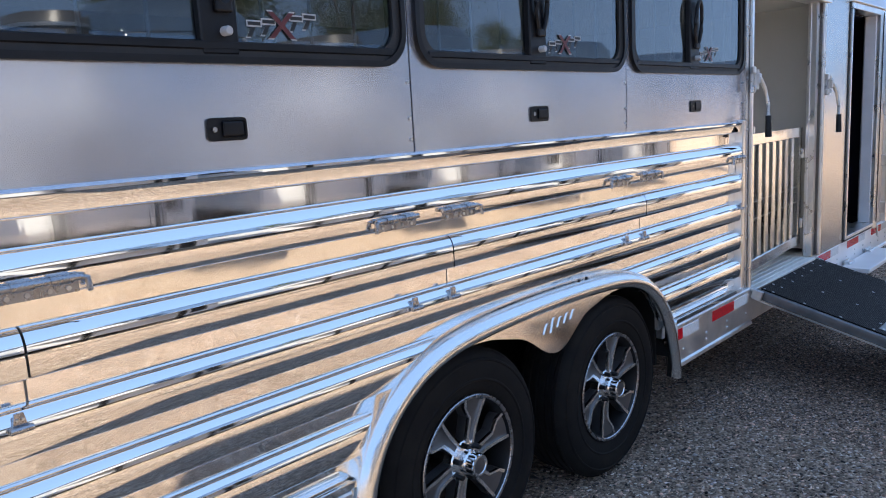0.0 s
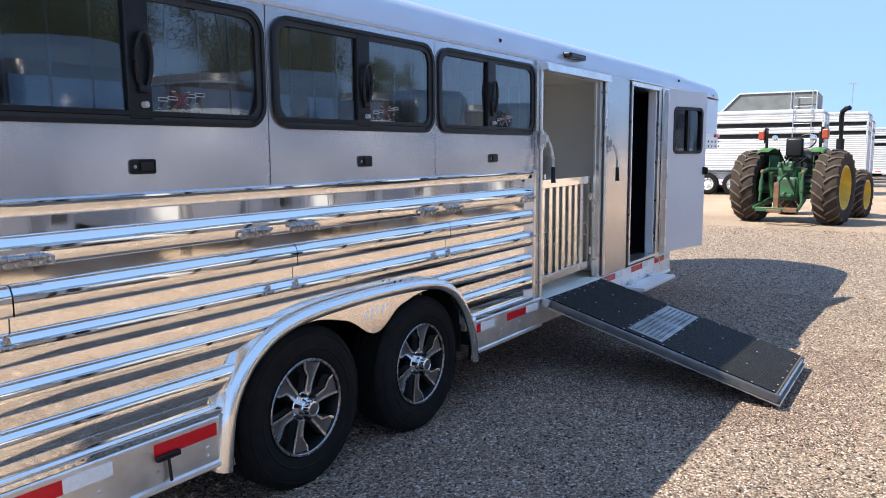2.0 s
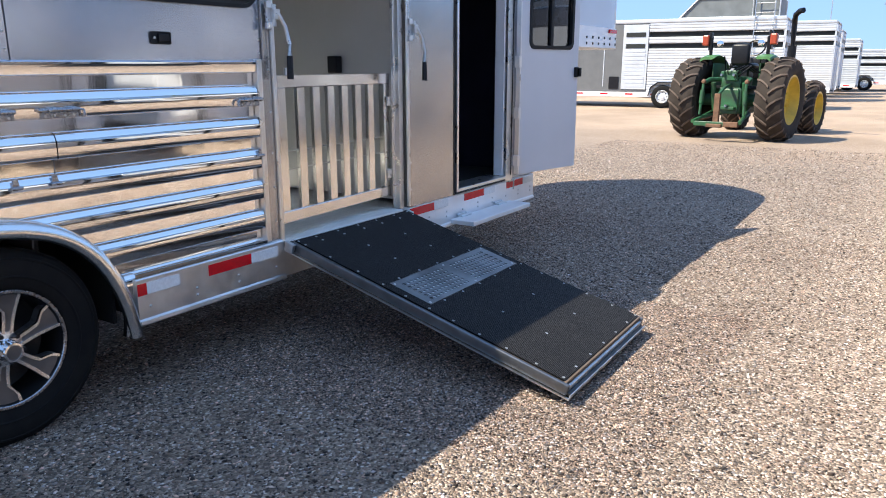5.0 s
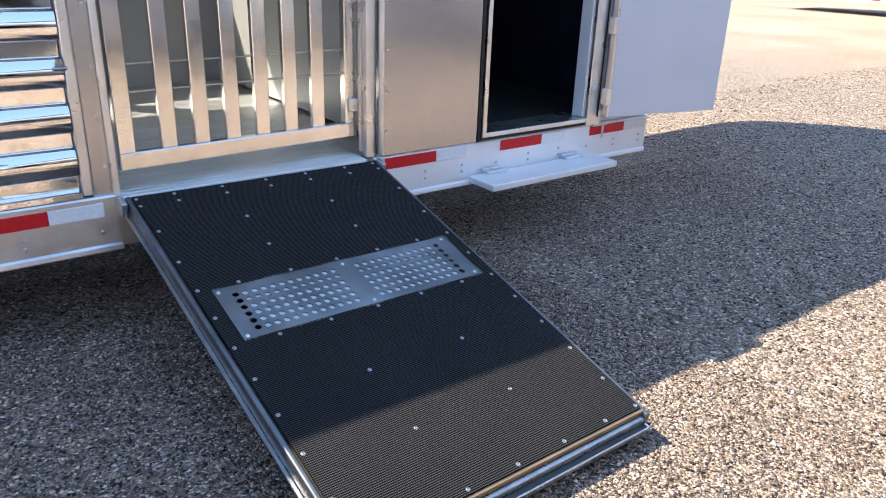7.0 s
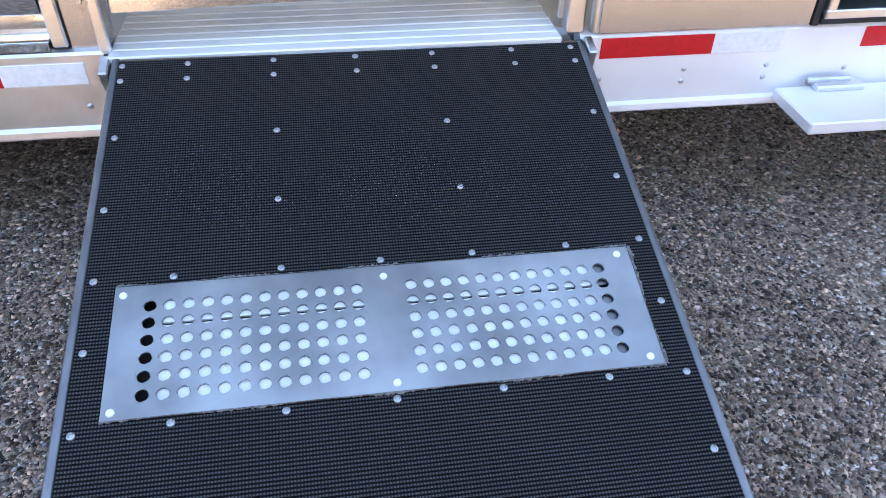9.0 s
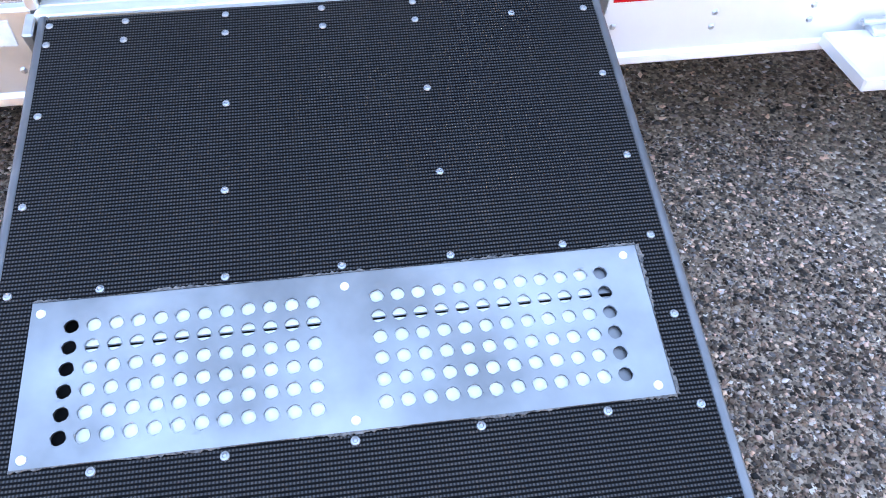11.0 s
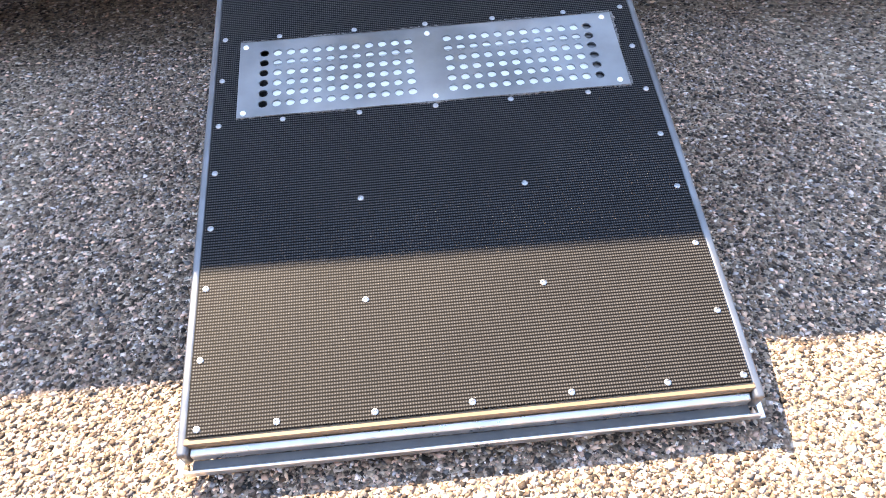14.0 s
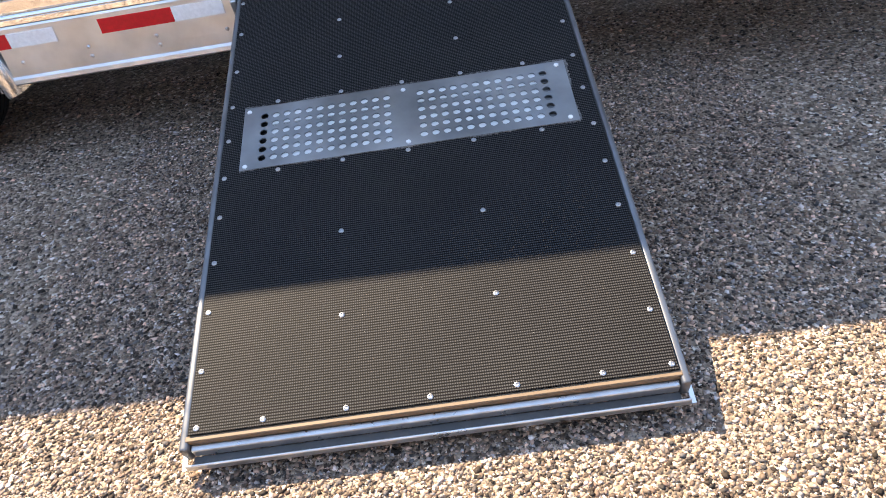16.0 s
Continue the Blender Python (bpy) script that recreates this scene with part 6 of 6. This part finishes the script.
part("steering_wheel", pipe(bmesh.new(), [(0.20 * math.cos(math.tau * k / 20), 0.82 + 0.10 * math.sin(math.tau * k / 20), 1.80 + 0.16 * math.sin(math.tau * k / 20)) for k in range(21)], 0.016, 6), BLACK, tractor, "black steering wheel", True)
part("exhaust", pipe(bmesh.new(), [(0.28, 1.30, 1.15), (0.50, 1.30, 1.25), (0.58, 1.30, 1.40), (0.58, 1.30, 2.22), (0.58, 1.28, 2.36), (0.61, 1.22, 2.46), (0.70, 1.16, 2.52), (0.78, 1.12, 2.53)], 0.055, 12), BLACK, tractor, "black exhaust stack with a bent tip", True)
part("muffler", rod(bmesh.new(), (0.58, 1.30, 1.35), (0.58, 1.30, 1.85), 0.085, 16), BLACK, tractor, "", True)
for k, (xa, za) in enumerate(((0.10, 1.36), (0.16, 1.34), (0.22, 1.30), (-0.08, 1.34))):
    part("hose", pipe(bmesh.new(), [(xa * 0.6, -0.40, 1.20), (xa + 0.06, -0.52, za), (xa + 0.16, -0.42, 1.42), (xa + 0.26, -0.20, 1.30)], 0.014, 6), BLACK, tractor, "", True)


# ---- far lot: windmill, lamp mast, shed, trees ----
mill = thing("windmill", "old galvanised farm windmill on a lattice tower", "windmill", on_lot(92, 0.62))
H = 7.55
for sx in (-1, 1):
    for sy in (-1, 1):
        part("tower_leg", pipe(bmesh.new(), [(sx * 0.45, sy * 0.45, 0), (sx * 0.12, sy * 0.12, H)], 0.05, 6), STEEL, mill)
for k in range(5):
    z0, z1 = H * k / 5, H * (k + 1) / 5
    w0, w1 = 0.45 - 0.33 * k / 5, 0.45 - 0.33 * (k + 1) / 5
    for a, b in (((-w0, -w0, z0), (-w1, w1, z1)), ((-w0, w0, z0), (-w1, -w1, z1)), ((w0, -w0, z0), (w1, w1, z1)), ((-w1, -w1, z1), (-w1, w1, z1)), ((-w1, w1, z1), (w1, w1, z1))):
        part("tower_brace", pipe(bmesh.new(), [a, b], 0.025, 4), STEEL, mill)
fan = part("fan_hub", rod(bmesh.new(), (-0.5, 0, 0), (0.35, 0, 0), 0.10, 10), RUST, mill, "", m=pose(0, 0, H + 0.15))
for k in range(16):
    a = math.tau * k / 16
    bm = bmesh.new()
    c, s = math.cos(a), math.sin(a)
    quad = [(0.20, -0.03), (0.70, -0.09), (0.70, 0.09), (0.20, 0.03)]
    f = [bm.verts.new((-0.5 + 0.35 * t, r * c - t * s, r * s + t * c)) for r, t in quad]
    b = [bm.verts.new((v.co.x + 0.012, v.co.y, v.co.z)) for v in f]
    bm.faces.new(f)
    bm.faces.new(b)
    for j in range(4):
        bm.faces.new((f[j], f[(j + 1) % 4], b[(j + 1) % 4], b[j]))
    part("fan_blade", bm, GUN, fan)
part("tail_arm", boxed((-0.02, 0.5, -0.03), (0.02, 0.95, 0.03)), STEEL, fan)
part("tail_vane", boxed((-0.02, 0.95, -0.16), (0.02, 1.50, 0.14)), STEEL, fan, "", m=pose(0, 0, 0))

mast = thing("light_mast", "tall grey yard light mast", "light mast", on_lot(105, 8.4))
part("pole", pipe(bmesh.new(), [(0, 0, 0), (0, 0, 9.9)], 0.06, 8), STEEL, mast)
part("crossbar", boxed((-0.1, -0.5, 9.85), (0.1, 0.5, 10.0)), STEEL, mast)

shed = thing("farm_shed", "long low shed with a green metal roof", "shed", on_lot(78, -13.4))
part("wall", boxed((0, 0, 0), (7, 12.6, 2.15)), SHED_WALL, shed, "brown shed wall")
bm = bmesh.new()
a = [bm.verts.new((x, -0.4, z)) for x, z in ((-0.6, 2.0), (3.5, 3.55), (7.6, 2.0), (7.6, 1.9), (3.5, 3.43), (-0.6, 1.9))]
b = [bm.verts.new((v.co.x, 13.0, v.co.z)) for v in a]
for k in range(6):
    bm.faces.new((a[k], a[(k + 1) % 6], b[(k + 1) % 6], b[k]))
bm.faces.new(a)
bm.faces.new(b)
part("roof", bm, SHED_ROOF, shed, "green ribbed metal roof")
for y in (2.0, 5.2, 8.4, 11.2):
    w = part("window", boxed((-0.06, y, 0.9), (0.0, y + 1.0, 1.7), 0.01), TAPE, shed, "white framed shed window")
    part("window_pane", boxed((-0.075, y + 0.08, 0.98), (-0.06, y + 0.92, 1.62)), GAP, w)


def leafy(name, x, y, h, spread, seed, trunk=0.22, label="broad green tree beyond the lot", clumps=100, leaves=150):
    rng = random.Random(seed)
    t = thing(name, label, "tree" if h > 3 else "bush", on_lot(x, y), group="trees round the lot")
    bm = bmesh.new()
    tips = []
    base = h * 0.30
    tapered(bm, [(0, 0, 0), (0.05 * h * 0.1, 0.0, base * 0.6), (0.0, 0.04 * h * 0.2, base)], trunk, trunk * 0.7)
    for k in range(9):
        a = math.tau * k / 9 + rng.uniform(-0.3, 0.3)
        up = rng.uniform(0.45, 0.95)
        r = spread * rng.uniform(0.45, 0.85)
        mid = (r * 0.45 * math.cos(a), r * 0.45 * math.sin(a), base + (h - base) * up * 0.5)
        tip = (r * math.cos(a), r * math.sin(a), base + (h - base) * up)
        tapered(bm, [(0, 0, base * 0.95), mid, tip], trunk * 0.5, trunk * 0.10, 6)
        tips += [mid, tip]
    part("trunk", bm, BARK, t, "rough brown trunk and limbs", True)
    rnd = np.random.RandomState(seed)
    n = clumps * leaves
    cen = []
    for k in range(clumps):
        bx, by, bz = tips[rng.randrange(len(tips))]
        cen.append((bx + rng.gauss(0, spread * 0.20), by + rng.gauss(0, spread * 0.20), min(h, bz + rng.gauss(0.1, h * 0.08))))
    cen = np.repeat(np.array(cen), leaves, 0) + rnd.normal(0, spread * 0.11, (n, 3))
    s = rnd.uniform(0.5, 1.0, (n, 1)) * (0.0045 * h + 0.03)
    u = rnd.normal(0, 1, (n, 3))
    u /= np.linalg.norm(u, axis=1, keepdims=True)
    v = np.cross(u, rnd.normal(0, 1, (n, 3)))
    v /= np.linalg.norm(v, axis=1, keepdims=True)
    co = np.stack([cen - u * s, cen + v * s * 0.5, cen + u * s, cen - v * s * 0.5], 1).reshape(-1, 3)
    me = bpy.data.meshes.new("crown")
    me.from_pydata(co.tolist(), [], np.arange(4 * n).reshape(-1, 4).tolist())
    me.materials.append(LEAF)
    hang("crown", me, t, "uneven green crown of small leaves")
    return t


leafy("tree", 84, -9.0, 2.4, 1.6, 5, 0.10, "low dusty bush beside the shed", 30, 60)
leafy("bush", 70, -6.4, 1.3, 1.2, 6, 0.06, "low dusty bush beside the shed", 24, 60)
leafy("tree", 140, -9, 5.0, 4.0, 7, 0.2)
leafy("tree", 150, -4, 4.5, 3.4, 8, 0.2)
for k, (x, y, h) in enumerate(((-12, -31, 9.0), (1, -33, 9.5), (12.5, -29, 11.0), (17, -31, 12.5), (24.5, -30, 11.5), (31, -31, 12.0), (43, -34, 8.5))):
    leafy("tree", x, y, h, h * 0.30, 20 + k, clumps=140, leaves=210)


# ---- loose gravel ----
def stones(name, x0, x1, y0, y1, per_m2, r0, r1, seed, keep=None):
    rnd = np.random.RandomState(seed)
    n = int((x1 - x0) * (y1 - y0) * per_m2)
    p = np.stack([rnd.uniform(x0, x1, n), rnd.uniform(y0, y1, n)], 1)
    if keep is not None:
        p = p[~((p[:, 0] > keep[0]) & (p[:, 0] < keep[1]) & (p[:, 1] > keep[2]) & (p[:, 1] < keep[3]))]
        n = len(p)
    r = r0 + (r1 - r0) * rnd.power(0.55, n) ** 1.6
    base = np.array([(1, 0, 0), (0, 1, 0), (-1, 0, 0), (0, -1, 0), (0, 0, 1), (0, 0, -1)], float)
    v = base[None] * rnd.uniform(0.65, 1.25, (n, 6, 1)) + rnd.uniform(-0.22, 0.22, (n, 6, 3))
    v *= np.stack([rnd.uniform(0.75, 1.35, n), rnd.uniform(0.65, 1.0, n), rnd.uniform(0.26, 0.48, n)], 1)[:, None, :]
    a = rnd.uniform(0, math.tau, n)
    tl = rnd.normal(0, 0.28, n)
    c, s = np.cos(tl), np.sin(tl)
    x, z = v[..., 0] * c[:, None] - v[..., 2] * s[:, None], v[..., 0] * s[:, None] + v[..., 2] * c[:, None]
    v[..., 0], v[..., 2] = x, z
    c, s = np.cos(a), np.sin(a)
    x, y = v[..., 0] * c[:, None] - v[..., 1] * s[:, None], v[..., 0] * s[:, None] + v[..., 1] * c[:, None]
    v[..., 0], v[..., 1] = x, y
    v *= r[:, None, None]
    v[..., 0] += p[:, 0:1]
    v[..., 1] += p[:, 1:2]
    v[..., 2] += (ground_at(p[:, 0]) + r * rnd.uniform(-0.2, 0.25, n))[:, None]
    tri = np.array([(0, 1, 4), (1, 2, 4), (2, 3, 4), (3, 0, 4), (1, 0, 5), (2, 1, 5), (3, 2, 5), (0, 3, 5)])
    f = (tri[None] + 6 * np.arange(n)[:, None, None]).reshape(-1)
    me = bpy.data.meshes.new(name)
    me.vertices.add(6 * n)
    me.vertices.foreach_set("co", v.reshape(-1).astype(np.float32))
    me.loops.add(len(f))
    me.loops.foreach_set("vertex_index", f.astype(np.int32))
    me.polygons.add(len(f) // 3)
    me.polygons.foreach_set("loop_start", np.arange(0, len(f), 3, dtype=np.int32))
    me.update(calc_edges=True)
    me.materials.append(STONE)
    return tagged(new(name, me), "loose tan and grey crushed stone over the lot", "gravel", kind="stuff")


stones("gravel", 0.85, 3.1, -2.05, 0.1, 36000, 0.0026, 0.0096, 3)
stones("gravel", -1.6, 5.6, -3.7, 0.6, 5400, 0.0040, 0.0125, 4, (0.85, 3.1, -2.05, 0.1))
stones("gravel", 5.6, 10.0, -4.6, 2.2, 1300, 0.006, 0.016, 5)
stones("gravel", -1.6, 5.6, -4.6, -3.7, 1600, 0.006, 0.015, 6)
stones("gravel", 10.0, 13.2, -5.0, 2.4, 800, 0.007, 0.019, 7)
